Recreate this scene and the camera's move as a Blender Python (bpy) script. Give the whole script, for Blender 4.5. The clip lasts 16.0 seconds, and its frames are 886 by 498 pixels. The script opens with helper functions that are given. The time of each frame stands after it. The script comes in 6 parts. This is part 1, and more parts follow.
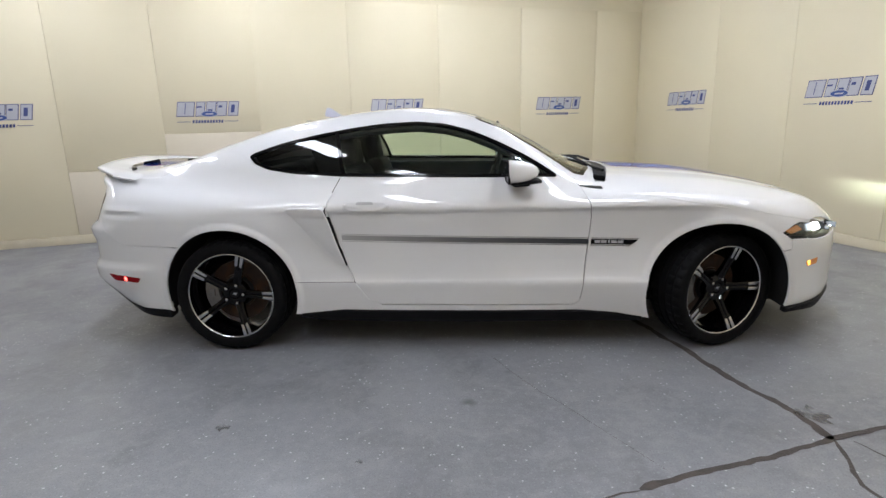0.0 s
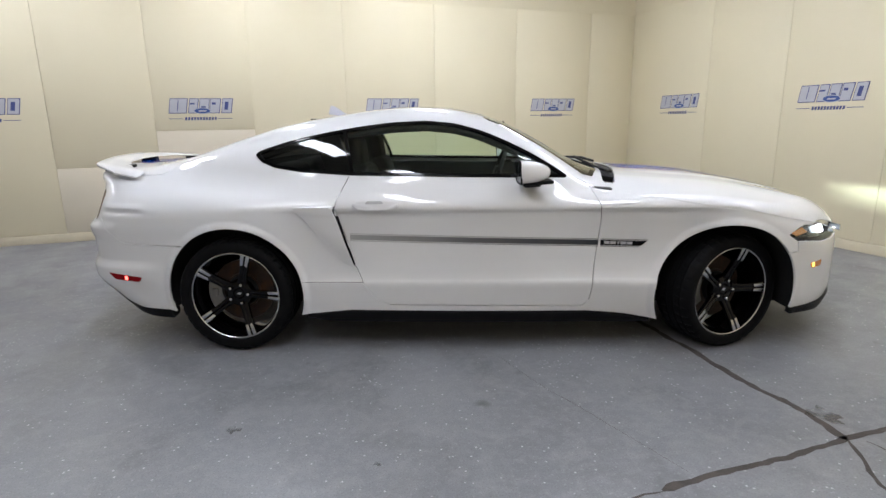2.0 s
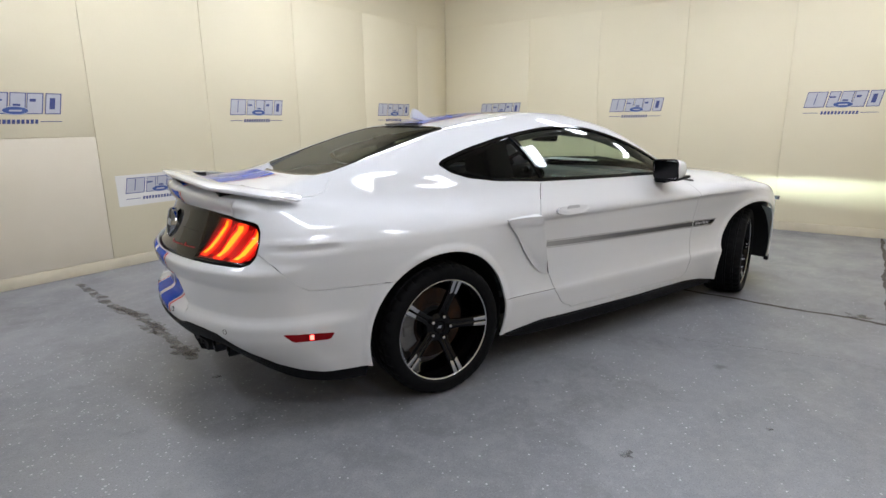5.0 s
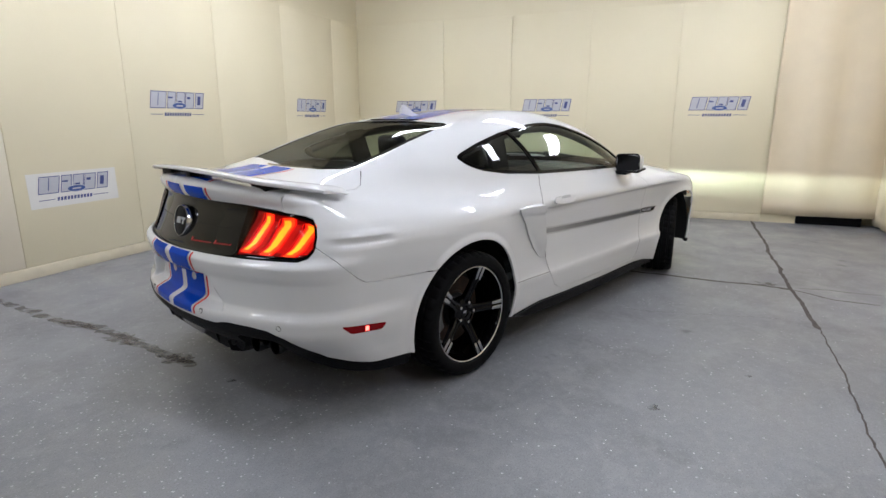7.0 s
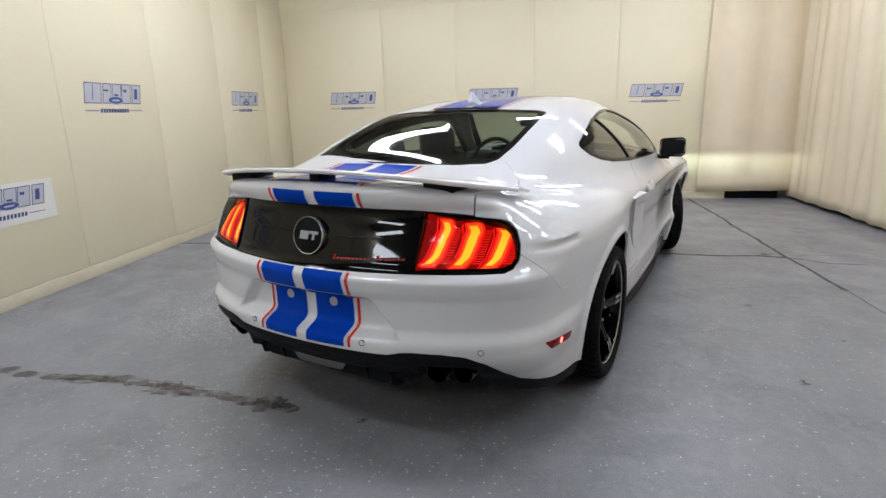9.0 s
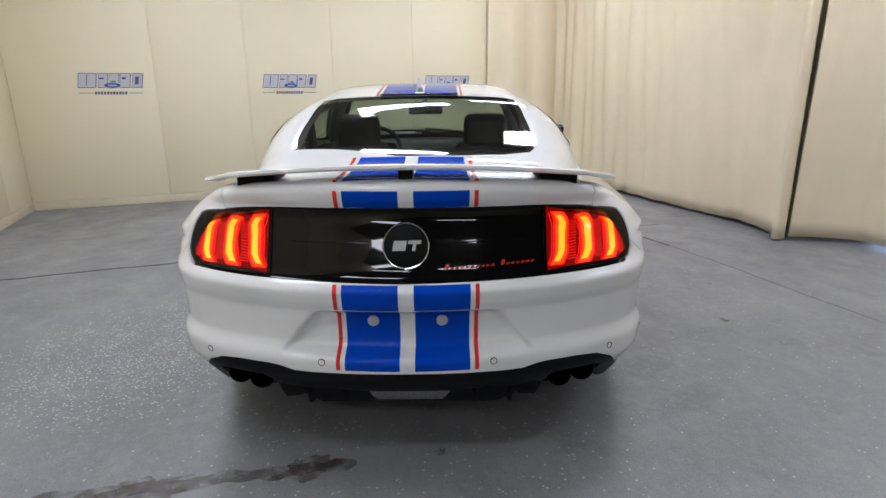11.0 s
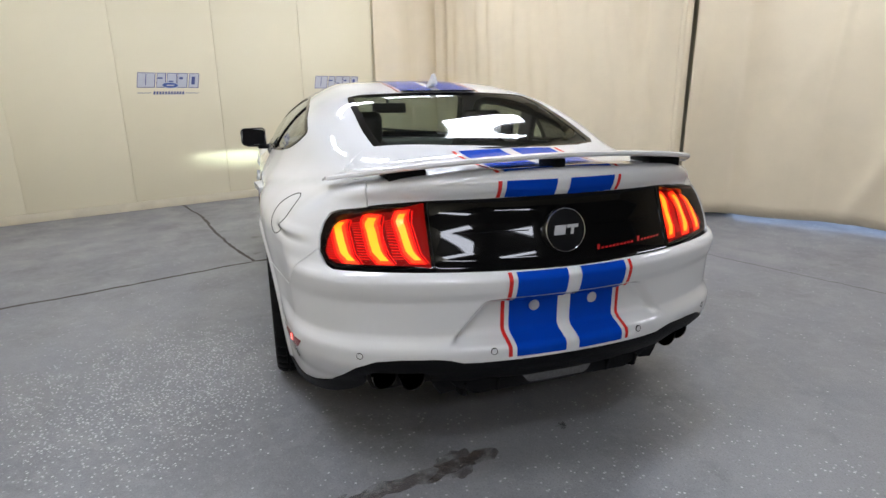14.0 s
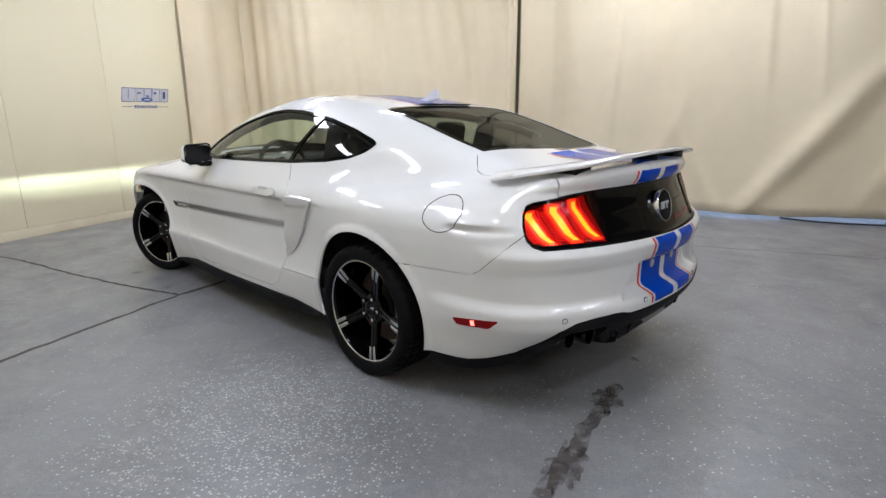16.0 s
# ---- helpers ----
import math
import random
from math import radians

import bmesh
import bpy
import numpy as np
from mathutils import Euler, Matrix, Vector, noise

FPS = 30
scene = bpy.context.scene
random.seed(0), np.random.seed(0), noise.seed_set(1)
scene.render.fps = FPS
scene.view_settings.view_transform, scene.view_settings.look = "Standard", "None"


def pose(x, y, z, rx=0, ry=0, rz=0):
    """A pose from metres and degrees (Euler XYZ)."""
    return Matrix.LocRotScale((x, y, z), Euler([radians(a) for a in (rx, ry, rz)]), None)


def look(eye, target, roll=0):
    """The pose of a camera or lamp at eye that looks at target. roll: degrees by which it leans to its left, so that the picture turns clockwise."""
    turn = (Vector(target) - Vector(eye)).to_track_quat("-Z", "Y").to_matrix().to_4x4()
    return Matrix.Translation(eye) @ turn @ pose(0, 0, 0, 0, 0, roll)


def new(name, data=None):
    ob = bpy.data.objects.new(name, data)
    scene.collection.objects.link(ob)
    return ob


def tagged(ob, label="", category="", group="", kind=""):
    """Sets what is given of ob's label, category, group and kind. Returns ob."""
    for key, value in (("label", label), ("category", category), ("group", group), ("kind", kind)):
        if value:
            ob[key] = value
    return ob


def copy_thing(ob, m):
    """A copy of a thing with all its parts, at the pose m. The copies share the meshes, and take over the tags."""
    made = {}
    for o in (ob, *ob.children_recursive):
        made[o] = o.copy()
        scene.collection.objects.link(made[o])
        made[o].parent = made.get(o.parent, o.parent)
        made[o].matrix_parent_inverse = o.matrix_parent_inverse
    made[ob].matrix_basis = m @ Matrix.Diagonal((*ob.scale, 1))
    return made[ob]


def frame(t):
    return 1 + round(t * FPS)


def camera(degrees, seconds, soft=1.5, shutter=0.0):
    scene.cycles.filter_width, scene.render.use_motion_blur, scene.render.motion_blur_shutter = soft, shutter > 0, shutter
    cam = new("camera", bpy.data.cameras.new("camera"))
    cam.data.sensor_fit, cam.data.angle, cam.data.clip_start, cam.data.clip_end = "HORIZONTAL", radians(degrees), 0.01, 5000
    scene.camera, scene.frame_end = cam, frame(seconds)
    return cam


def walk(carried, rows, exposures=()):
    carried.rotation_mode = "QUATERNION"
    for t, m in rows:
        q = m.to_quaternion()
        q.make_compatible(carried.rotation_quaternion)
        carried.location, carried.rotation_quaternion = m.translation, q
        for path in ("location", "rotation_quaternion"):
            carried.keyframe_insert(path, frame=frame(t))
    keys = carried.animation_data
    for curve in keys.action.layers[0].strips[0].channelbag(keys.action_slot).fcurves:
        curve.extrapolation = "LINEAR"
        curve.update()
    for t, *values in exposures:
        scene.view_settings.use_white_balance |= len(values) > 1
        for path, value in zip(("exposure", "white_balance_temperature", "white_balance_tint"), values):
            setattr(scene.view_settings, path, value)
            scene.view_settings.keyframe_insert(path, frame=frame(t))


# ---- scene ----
cam = camera(78.0, 16.0)
PATH = [
    (0, (0.056, -3.815, 1.257), (-0.08, -1.871, 0.807), -1.5),
    (0.5, (0.043, -3.829, 1.259), (-0.065, -1.886, 0.801), -1.6),
    (1, (0.039, -3.842, 1.257), (-0.073, -1.896, 0.81), -1.5),
    (1.5, (0.013, -3.845, 1.256), (-0.091, -1.899, 0.806), -1.1),
    (2, (-0.083, -3.804, 1.253), (-0.161, -1.856, 0.804), -0.8),
    (2.5, (-0.466, -3.669, 1.272), (-0.436, -1.721, 0.821), -1.1),
    (3, (-0.874, -3.518, 1.277), (-0.668, -1.579, 0.832), -1.1),
    (3.5, (-1.369, -3.434, 1.294), (-0.946, -1.532, 0.841), -0.2),
    (4, (-1.87, -3.328, 1.291), (-1.22, -1.49, 0.846), -0.4),
    (6.5, (-3.354, -2.627, 1.288), (-1.961, -1.269, 0.824), -0.1),
    (7, (-3.373, -2.625, 1.284), (-1.962, -1.285, 0.825), -0.0),
    (7.5, (-3.393, -2.601, 1.282), (-1.978, -1.264, 0.821), 0.4),
    (8, (-3.487, -2.364, 1.253), (-2.049, -1.053, 0.791), 0.4),
    (8.5, (-3.666, -1.898, 1.277), (-2.14, -0.698, 0.797), -0.5),
    (9, (-3.907, -1.444, 1.273), (-2.218, -0.49, 0.785), -1.3),
    (9.5, (-3.984, -0.948, 1.284), (-2.153, -0.321, 0.781), -0.9),
    (12, (-4.029, 0.007, 1.264), (-2.113, -0.105, 0.726), -0.4),
    (12.5, (-4.036, 0.01, 1.269), (-2.118, -0.102, 0.737), -0.1),
    (13, (-4.079, 0.109, 1.262), (-2.163, -0.04, 0.726), 0.2),
    (13.5, (-4.049, 0.454, 1.24), (-2.152, 0.134, 0.691), -0.5),
    (14, (-3.92, 0.927, 1.245), (-2.088, 0.324, 0.716), -0.6),
    (14.5, (-3.759, 1.436, 1.244), (-2.044, 0.543, 0.73), -0.4),
    (15, (-3.487, 1.835, 1.24), (-1.932, 0.679, 0.742), -0.3),
    (15.5, (-3.383, 2.22, 1.243), (-1.984, 0.874, 0.76), -0.2),
    (16, (-3.329, 2.453, 1.236), (-1.998, 1.039, 0.754), -0.5),
]
walk(cam, [(t, look(eye, target, roll)) for t, eye, target, roll in PATH])


# ---- light ----
world = bpy.data.worlds.new("world")
world.use_nodes = True
scene.world = world
world.node_tree.nodes["Background"].inputs[0].default_value = (0.50, 0.66, 1.0, 1)
world.node_tree.nodes["Background"].inputs[1].default_value = 1.5

# the room stands 21 degrees round from the car
ROOM = pose(0, 0, 0, 0, 0, 21)
U_WALL, V_WALL, U_BACK, CEILING, PANEL_TOP = 3.94, 3.57, -9.5, 3.35, 2.72
scene.view_settings.exposure = 0.0

# ---- materials ----
def material(name, color, rough=0.5, metal=0.0, coat=0.0, coat_rough=0.03, emit=None, emit_strength=0.0, spec=0.5,
             grain=0.0, grain_scale=30.0, bump=0.0, bump_scale=200.0, stain=None, stain_scale=2.0, stain_amount=0.0,
             rough_var=0.0, transmission=0.0, ior=1.45, alpha=1.0):
    m = bpy.data.materials.new(name)
    m.use_nodes = True
    nt = m.node_tree
    b = nt.nodes["Principled BSDF"]
    b.inputs["Base Color"].default_value = (*color, 1)
    b.inputs["Roughness"].default_value = rough
    b.inputs["Metallic"].default_value = metal
    b.inputs["Coat Weight"].default_value = coat
    b.inputs["Coat Roughness"].default_value = coat_rough
    b.inputs["Specular IOR Level"].default_value = spec
    b.inputs["Transmission Weight"].default_value = transmission
    b.inputs["IOR"].default_value = ior
    b.inputs["Alpha"].default_value = alpha
    if emit:
        b.inputs["Emission Color"].default_value = (*emit, 1)
        b.inputs["Emission Strength"].default_value = emit_strength
    coord = nt.nodes.new("ShaderNodeTexCoord")
    if grain or stain_amount:
        last = None
        n1 = nt.nodes.new("ShaderNodeTexNoise")
        n1.inputs["Scale"].default_value = grain_scale
        n1.inputs["Detail"].default_value = 6
        nt.links.new(coord.outputs["Object"], n1.inputs["Vector"])
        mix = nt.nodes.new("ShaderNodeMix")
        mix.data_type = "RGBA"
        mix.inputs[6].default_value = (*[c * (1 - grain) for c in color], 1)
        mix.inputs[7].default_value = (*[min(1, c * (1 + grain)) for c in color], 1)
        nt.links.new(n1.outputs["Fac"], mix.inputs[0])
        last = mix.outputs[2]
        if stain_amount:
            n2 = nt.nodes.new("ShaderNodeTexNoise")
            n2.inputs["Scale"].default_value = stain_scale
            n2.inputs["Detail"].default_value = 4
            nt.links.new(coord.outputs["Object"], n2.inputs["Vector"])
            ramp = nt.nodes.new("ShaderNodeMapRange")
            ramp.inputs[1].default_value, ramp.inputs[2].default_value = 0.48, 0.68
            ramp.inputs[3].default_value, ramp.inputs[4].default_value = 0.0, stain_amount
            nt.links.new(n2.outputs["Fac"], ramp.inputs[0])
            mix2 = nt.nodes.new("ShaderNodeMix")
            mix2.data_type = "RGBA"
            nt.links.new(ramp.outputs[0], mix2.inputs[0])
            nt.links.new(last, mix2.inputs[6])
            mix2.inputs[7].default_value = (*(stain or color), 1)
            last = mix2.outputs[2]
        nt.links.new(last, b.inputs["Base Color"])
    if rough_var:
        n3 = nt.nodes.new("ShaderNodeTexNoise")
        n3.inputs["Scale"].default_value = stain_scale * 2.3
        n3.inputs["Detail"].default_value = 5
        nt.links.new(coord.outputs["Object"], n3.inputs["Vector"])
        rr = nt.nodes.new("ShaderNodeMapRange")
        rr.inputs[1].default_value, rr.inputs[2].default_value = 0.3, 0.7
        rr.inputs[3].default_value, rr.inputs[4].default_value = rough - rough_var, rough + rough_var
        nt.links.new(n3.outputs["Fac"], rr.inputs[0])
        nt.links.new(rr.outputs[0], b.inputs["Roughness"])
    if bump:
        nb = nt.nodes.new("ShaderNodeTexNoise")
        nb.inputs["Scale"].default_value = bump_scale
        nb.inputs["Detail"].default_value = 5
        nt.links.new(coord.outputs["Object"], nb.inputs["Vector"])
        bp = nt.nodes.new("ShaderNodeBump")
        bp.inputs["Strength"].default_value = bump
        bp.inputs["Distance"].default_value = 0.01
        nt.links.new(nb.outputs["Fac"], bp.inputs["Height"])
        nt.links.new(bp.outputs[0], b.inputs["Normal"])
    return m


M_WALL = material("wall_paint", (0.705, 0.635, 0.455), 0.6, grain=0.025, grain_scale=2.2, bump=0.06, bump_scale=45, stain=(0.655, 0.58, 0.40), stain_scale=0.7, stain_amount=0.12, rough_var=0.08)
M_BOARD = material("wall_board", (0.68, 0.61, 0.48), 0.55, grain=0.03, grain_scale=5, bump=0.05, bump_scale=60, stain=(0.60, 0.52, 0.36), stain_scale=1.3, stain_amount=0.2)
# ceiling out of view: its lack of light is put into this dark colour
M_CEILING = material("ceiling_darkened", (0.30, 0.285, 0.25), 0.8, grain=0.04, grain_scale=4)
M_WHITE = material("white_car_paint", (0.69, 0.695, 0.705), 0.45, coat=1.0, coat_rough=0.02, spec=0.25)
M_RUBBER = material("tyre_rubber", (0.006, 0.006, 0.0065), 0.60, spec=0.08, bump=0.15, bump_scale=400, grain=0.25, grain_scale=60)
M_BLACK = material("gloss_black", (0.0018, 0.0018, 0.0022), 0.03, spec=0.26)
M_TRIM = material("textured_black_plastic", (0.006, 0.006, 0.007), 0.52, spec=0.12, bump=0.12, bump_scale=900, grain=0.15, grain_scale=80)
M_LINER = material("wheel_arch_liner", (0.007, 0.007, 0.008), 0.85, bump=0.3, bump_scale=120)
M_CHROME = material("bright_metal", (0.62, 0.63, 0.65), 0.16, metal=1.0)
M_MACHINED = material("machined_aluminium", (0.55, 0.56, 0.58), 0.26, metal=1.0, grain=0.08, grain_scale=300)
M_BLUE = material("blue_stripe_film", (0.002, 0.050, 0.42), 0.06, spec=0.07)
M_RED = material("red_pinstripe_film", (0.62, 0.03, 0.025), 0.08)
M_DISC = material("rusty_brake_disc", (0.05, 0.034, 0.027), 0.5, metal=0.7, grain=0.3, grain_scale=25, stain=(0.10, 0.045, 0.02), stain_scale=14, stain_amount=0.6)
M_CALIPER = material("cast_caliper", (0.20, 0.20, 0.205), 0.5, metal=0.6, grain=0.2, grain_scale=40)
M_SEAT = material("dark_upholstery", (0.016, 0.015, 0.015), 0.7, bump=0.25, bump_scale=500, grain=0.2, grain_scale=90)
M_DASH = material("soft_dashboard_plastic", (0.02, 0.021, 0.022), 0.6, bump=0.15, bump_scale=700)
M_LENS = material("red_lamp_lens", (0.045, 0.002, 0.002), 0.5, spec=0.1, emit=(1.0, 0.008, 0.006), emit_strength=0.20)
M_GLOW = material("red_lamp_glow", (0.5, 0.01, 0.01), 0.5, spec=0.1, emit=(1.0, 0.010, 0.006), emit_strength=1.1)
M_RIB = material("red_lamp_rib", (0.4, 0.01, 0.01), 0.5, spec=0.1, emit=(1.0, 0.012, 0.006), emit_strength=0.75)
M_BAR = material("amber_lamp_bar", (0.6, 0.05, 0.02), 0.5, spec=0.1, emit=(1.0, 0.060, 0.007), emit_strength=1.5)
M_CORE = material("yellow_lamp_core", (0.9, 0.6, 0.05), 0.2, emit=(1.0, 0.30, 0.010), emit_strength=1.7)
M_MARKER = material("red_marker_lens", (0.10, 0.002, 0.004), 0.15, coat=0.15, spec=0.2, emit=(1.0, 0.01, 0.015), emit_strength=0.05)
M_LED = material("marker_led", (0.9, 0.1, 0.08), 0.2, emit=(1.0, 0.10, 0.08), emit_strength=6.0)
M_HEAD = material("headlamp_glow", (0.9, 0.95, 1.0), 0.1, emit=(0.86, 0.95, 1.0), emit_strength=9.0)
M_AMBER = material("amber_marker", (0.42, 0.15, 0.04), 0.15, coat=1.0, emit=(1.0, 0.40, 0.06), emit_strength=0.12)
M_AMBER_LED = material("amber_marker_light", (0.9, 0.5, 0.1), 0.2, emit=(1.0, 0.55, 0.10), emit_strength=3.0)
M_REFLECTOR = material("clear_ribbed_lens", (0.10, 0.10, 0.105), 0.2, coat=0.5, grain=0.5, grain_scale=120)
M_TIP = material("black_chrome_tip", (0.03, 0.03, 0.032), 0.22, metal=1.0)
M_SILVER = material("silver_marking_and_shade", (0.42, 0.43, 0.45), 0.35)
M_SCRIPT = material("red_script", (0.42, 0.008, 0.010), 0.3)
M_INK = material("navy_print", (0.050, 0.065, 0.20), 0.5, grain=0.1, grain_scale=30)
M_PALE = material("pale_lilac_print", (0.46, 0.46, 0.50), 0.5, grain=0.08, grain_scale=20)
M_BANNER = material("white_banner_vinyl", (0.72, 0.70, 0.66), 0.45, grain=0.03, grain_scale=8)
M_BLUEOVAL = material("blue_oval_print", (0.045, 0.085, 0.26), 0.45)
M_JOINT = material("floor_joint_filler", (0.055, 0.045, 0.040), 0.7, grain=0.4, grain_scale=18, bump=0.4, bump_scale=90, stain=(0.09, 0.075, 0.06), stain_scale=9, stain_amount=0.5)
M_SKIRTING = material("cream_skirting", (0.64, 0.57, 0.42), 0.5, grain=0.05, grain_scale=6, stain=(0.40, 0.34, 0.25), stain_scale=5, stain_amount=0.25)
M_CABLE = material("black_cable", (0.012, 0.012, 0.014), 0.5)
M_LAMP = material("tube_lamp_diffuser", (0.9, 0.9, 0.88), 0.4, emit=(0.860, 0.905, 1.03), emit_strength=30.5)
M_HOUSING = material("white_lamp_housing", (0.75, 0.75, 0.73), 0.4)


def glass(name, tint, gloss=0.02, shine=0.92):
    """Thin tinted glass: tinted straight through, mirror-like at a slant."""
    m = bpy.data.materials.new(name)
    m.use_nodes = True
    nt = m.node_tree
    nt.nodes.remove(nt.nodes["Principled BSDF"])
    tr = nt.nodes.new("ShaderNodeBsdfTransparent")
    tr.inputs[0].default_value = (*tint, 1)
    gl = nt.nodes.new("ShaderNodeBsdfGlossy")
    gl.inputs["Roughness"].default_value = gloss
    gl.inputs["Color"].default_value = (shine * 0.98, shine, shine, 1)
    lw = nt.nodes.new("ShaderNodeLayerWeight")
    lw.inputs["Blend"].default_value = 0.5
    pw = nt.nodes.new("ShaderNodeMath")
    pw.operation = "POWER"
    pw.inputs[1].default_value = 4.0
    nt.links.new(lw.outputs["Facing"], pw.inputs[0])
    fr = nt.nodes.new("ShaderNodeMapRange")
    fr.inputs[3].default_value, fr.inputs[4].default_value = 0.045, 1.0
    nt.links.new(pw.outputs[0], fr.inputs[0])
    mix = nt.nodes.new("ShaderNodeMixShader")
    nt.links.new(fr.outputs[0], mix.inputs[0])
    nt.links.new(tr.outputs[0], mix.inputs[1])
    nt.links.new(gl.outputs[0], mix.inputs[2])
    nt.links.new(mix.outputs[0], nt.nodes["Material Output"].inputs[0])
    return m


M_GLASS = glass("door_glass", (0.84, 0.93, 0.85))
M_PRIVACY = glass("quarter_glass", (0.30, 0.31, 0.30))
M_REAR = glass("rear_glass", (0.46, 0.52, 0.48), shine=0.35)
M_LAMPGLASS = glass("lamp_glass", (0.92, 0.93, 0.95))
M_REDGLASS = glass("red_lamp_cover", (0.98, 0.84, 0.82), shine=0.22)


def stripe_film():
    """Side stripe: a dark film that fades to a grey raster towards the tail."""
    m = bpy.data.materials.new("side_stripe_film")
    m.use_nodes = True
    nt = m.node_tree
    b = nt.nodes["Principled BSDF"]
    b.inputs["Roughness"].default_value = 0.3
    b.inputs["Coat Weight"].default_value = 0.6
    co = nt.nodes.new("ShaderNodeTexCoord")
    sep = nt.nodes.new("ShaderNodeSeparateXYZ")
    nt.links.new(co.outputs["Object"], sep.inputs[0])
    mp = nt.nodes.new("ShaderNodeMapRange")
    mp.inputs[1].default_value, mp.inputs[2].default_value = -0.72, 0.60
    nt.links.new(sep.outputs[0], mp.inputs[0])
    ramp = nt.nodes.new("ShaderNodeValToRGB")
    ramp.color_ramp.elements[0].color = (0.36, 0.36, 0.36, 1)
    ramp.color_ramp.elements[1].color = (0.010, 0.012, 0.018, 1)
    e = ramp.color_ramp.elements.new(0.45)
    e.color = (0.13, 0.13, 0.135, 1)
    nt.links.new(mp.outputs[0], ramp.inputs[0])
    nt.links.new(ramp.outputs[0], b.inputs["Base Color"])
    return m


M_SIDESTRIPE = stripe_film()


def floor_paint():
    """Grey painted concrete: cloudy wear, pale speckles in drifts, scuffs."""
    m = bpy.data.materials.new("worn_grey_floor_paint")
    m.use_nodes = True
    nt = m.node_tree
    L = nt.links.new
    b = nt.nodes["Principled BSDF"]
    co = nt.nodes.new("ShaderNodeTexCoord")

    def noise_node(scale, detail=5, dist=0.0):
        n = nt.nodes.new("ShaderNodeTexNoise")
        n.inputs["Scale"].default_value, n.inputs["Detail"].default_value, n.inputs["Distortion"].default_value = scale, detail, dist
        L(co.outputs["Object"], n.inputs["Vector"])
        return n.outputs["Fac"]

    def span(x, a, c, lo=0.0, hi=1.0):
        n = nt.nodes.new("ShaderNodeMapRange")
        n.inputs[1].default_value, n.inputs[2].default_value, n.inputs[3].default_value, n.inputs[4].default_value = a, c, lo, hi
        L(x, n.inputs[0])
        return n.outputs[0]

    def mixc(f, a, c):
        n = nt.nodes.new("ShaderNodeMix")
        n.data_type = "RGBA"
        L(f, n.inputs[0])
        for k, v in ((6, a), (7, c)):
            if isinstance(v, tuple):
                n.inputs[k].default_value = (*v, 1)
            else:
                L(v, n.inputs[k])
        return n.outputs[2]

    def mul(a, c):
        n = nt.nodes.new("ShaderNodeMath")
        n.operation = "MULTIPLY"
        L(a, n.inputs[0])
        if isinstance(c, float):
            n.inputs[1].default_value = c
        else:
            L(c, n.inputs[1])
        return n.outputs[0]

    col = mixc(span(noise_node(0.8, 6), 0.35, 0.65), (0.165, 0.168, 0.182), (0.225, 0.228, 0.243))
    col = mixc(mul(span(noise_node(2.6, 8, 0.6), 0.52, 0.72), 0.55), col, (0.112, 0.112, 0.118))
    col = mixc(mul(span(noise_node(7.5, 6, 0.9), 0.50, 0.66), 0.45), col, (0.245, 0.25, 0.262))
    col = mixc(mul(span(noise_node(24, 4), 0.45, 0.75), 0.35), col, (0.27, 0.275, 0.285))
    col = mixc(mul(span(noise_node(150, 3), 0.50, 0.70), 0.45), col, (0.10, 0.10, 0.105))
    col = mixc(mul(span(noise_node(95, 4, 0.8), 0.58, 0.72), 0.40), col, (0.36, 0.365, 0.375))
    # pale flakes, thick in some drifts and thin in others
    vor = nt.nodes.new("ShaderNodeTexVoronoi")
    vor.inputs["Scale"].default_value = 75
    L(co.outputs["Object"], vor.inputs["Vector"])
    sepc = nt.nodes.new("ShaderNodeSeparateColor")
    L(vor.outputs["Color"], sepc.inputs[0])
    drift = span(noise_node(0.75, 5, 0.6), 0.48, 0.74, 0.0, 0.16)
    few = nt.nodes.new("ShaderNodeMath")
    few.operation = "GREATER_THAN"
    far = nt.nodes.new("ShaderNodeVectorMath")
    far.operation = "DISTANCE"
    L(co.outputs["Object"], far.inputs[0])
    far.inputs[1].default_value = (-0.78, 1.88, 0.0)
    heap = mul(span(far.outputs["Value"], 0.30, 0.80, 1.0, 0.0), span(noise_node(2.2, 5, 0.5), 0.30, 0.52))
    most = nt.nodes.new("ShaderNodeMath")
    most.operation = "MAXIMUM"
    L(drift, most.inputs[0])
    L(heap, most.inputs[1])
    thr = span(most.outputs[0], 0.0, 1.0, 0.980, 0.08)
    L(sepc.outputs[0], few.inputs[0])
    L(thr, few.inputs[1])
    small = mul(span(vor.outputs["Distance"], 0.20, 0.44, 1.0, 0.0), span(noise_node(120, 2), 0.35, 0.6, 0.25, 1.0))
    flake = mul(few.outputs[0], small)
    col = mixc(flake, col, (0.56, 0.57, 0.585))
    # dark drips and scuffs
    vo2 = nt.nodes.new("ShaderNodeTexVoronoi")
    vo2.inputs["Scale"].default_value = 1.7
    L(co.outputs["Object"], vo2.inputs["Vector"])
    spot = mul(span(vo2.outputs["Distance"], 0.03, 0.09, 0.8, 0.0), span(noise_node(14, 3), 0.4, 0.55))
    col = mixc(spot, col, (0.055, 0.054, 0.055))
    L(col, b.inputs["Base Color"])
    L(span(noise_node(3.1, 6), 0.3, 0.7, 0.30, 0.52), b.inputs["Roughness"])
    bp = nt.nodes.new("ShaderNodeBump")
    bp.inputs["Strength"].default_value, bp.inputs["Distance"].default_value = 0.25, 0.004
    add = nt.nodes.new("ShaderNodeMath")
    add.operation = "ADD"
    L(noise_node(60, 5), add.inputs[0])
    L(mul(flake, 0.6), add.inputs[1])
    L(add.outputs[0], bp.inputs["Height"])
    L(bp.outputs[0], b.inputs["Normal"])
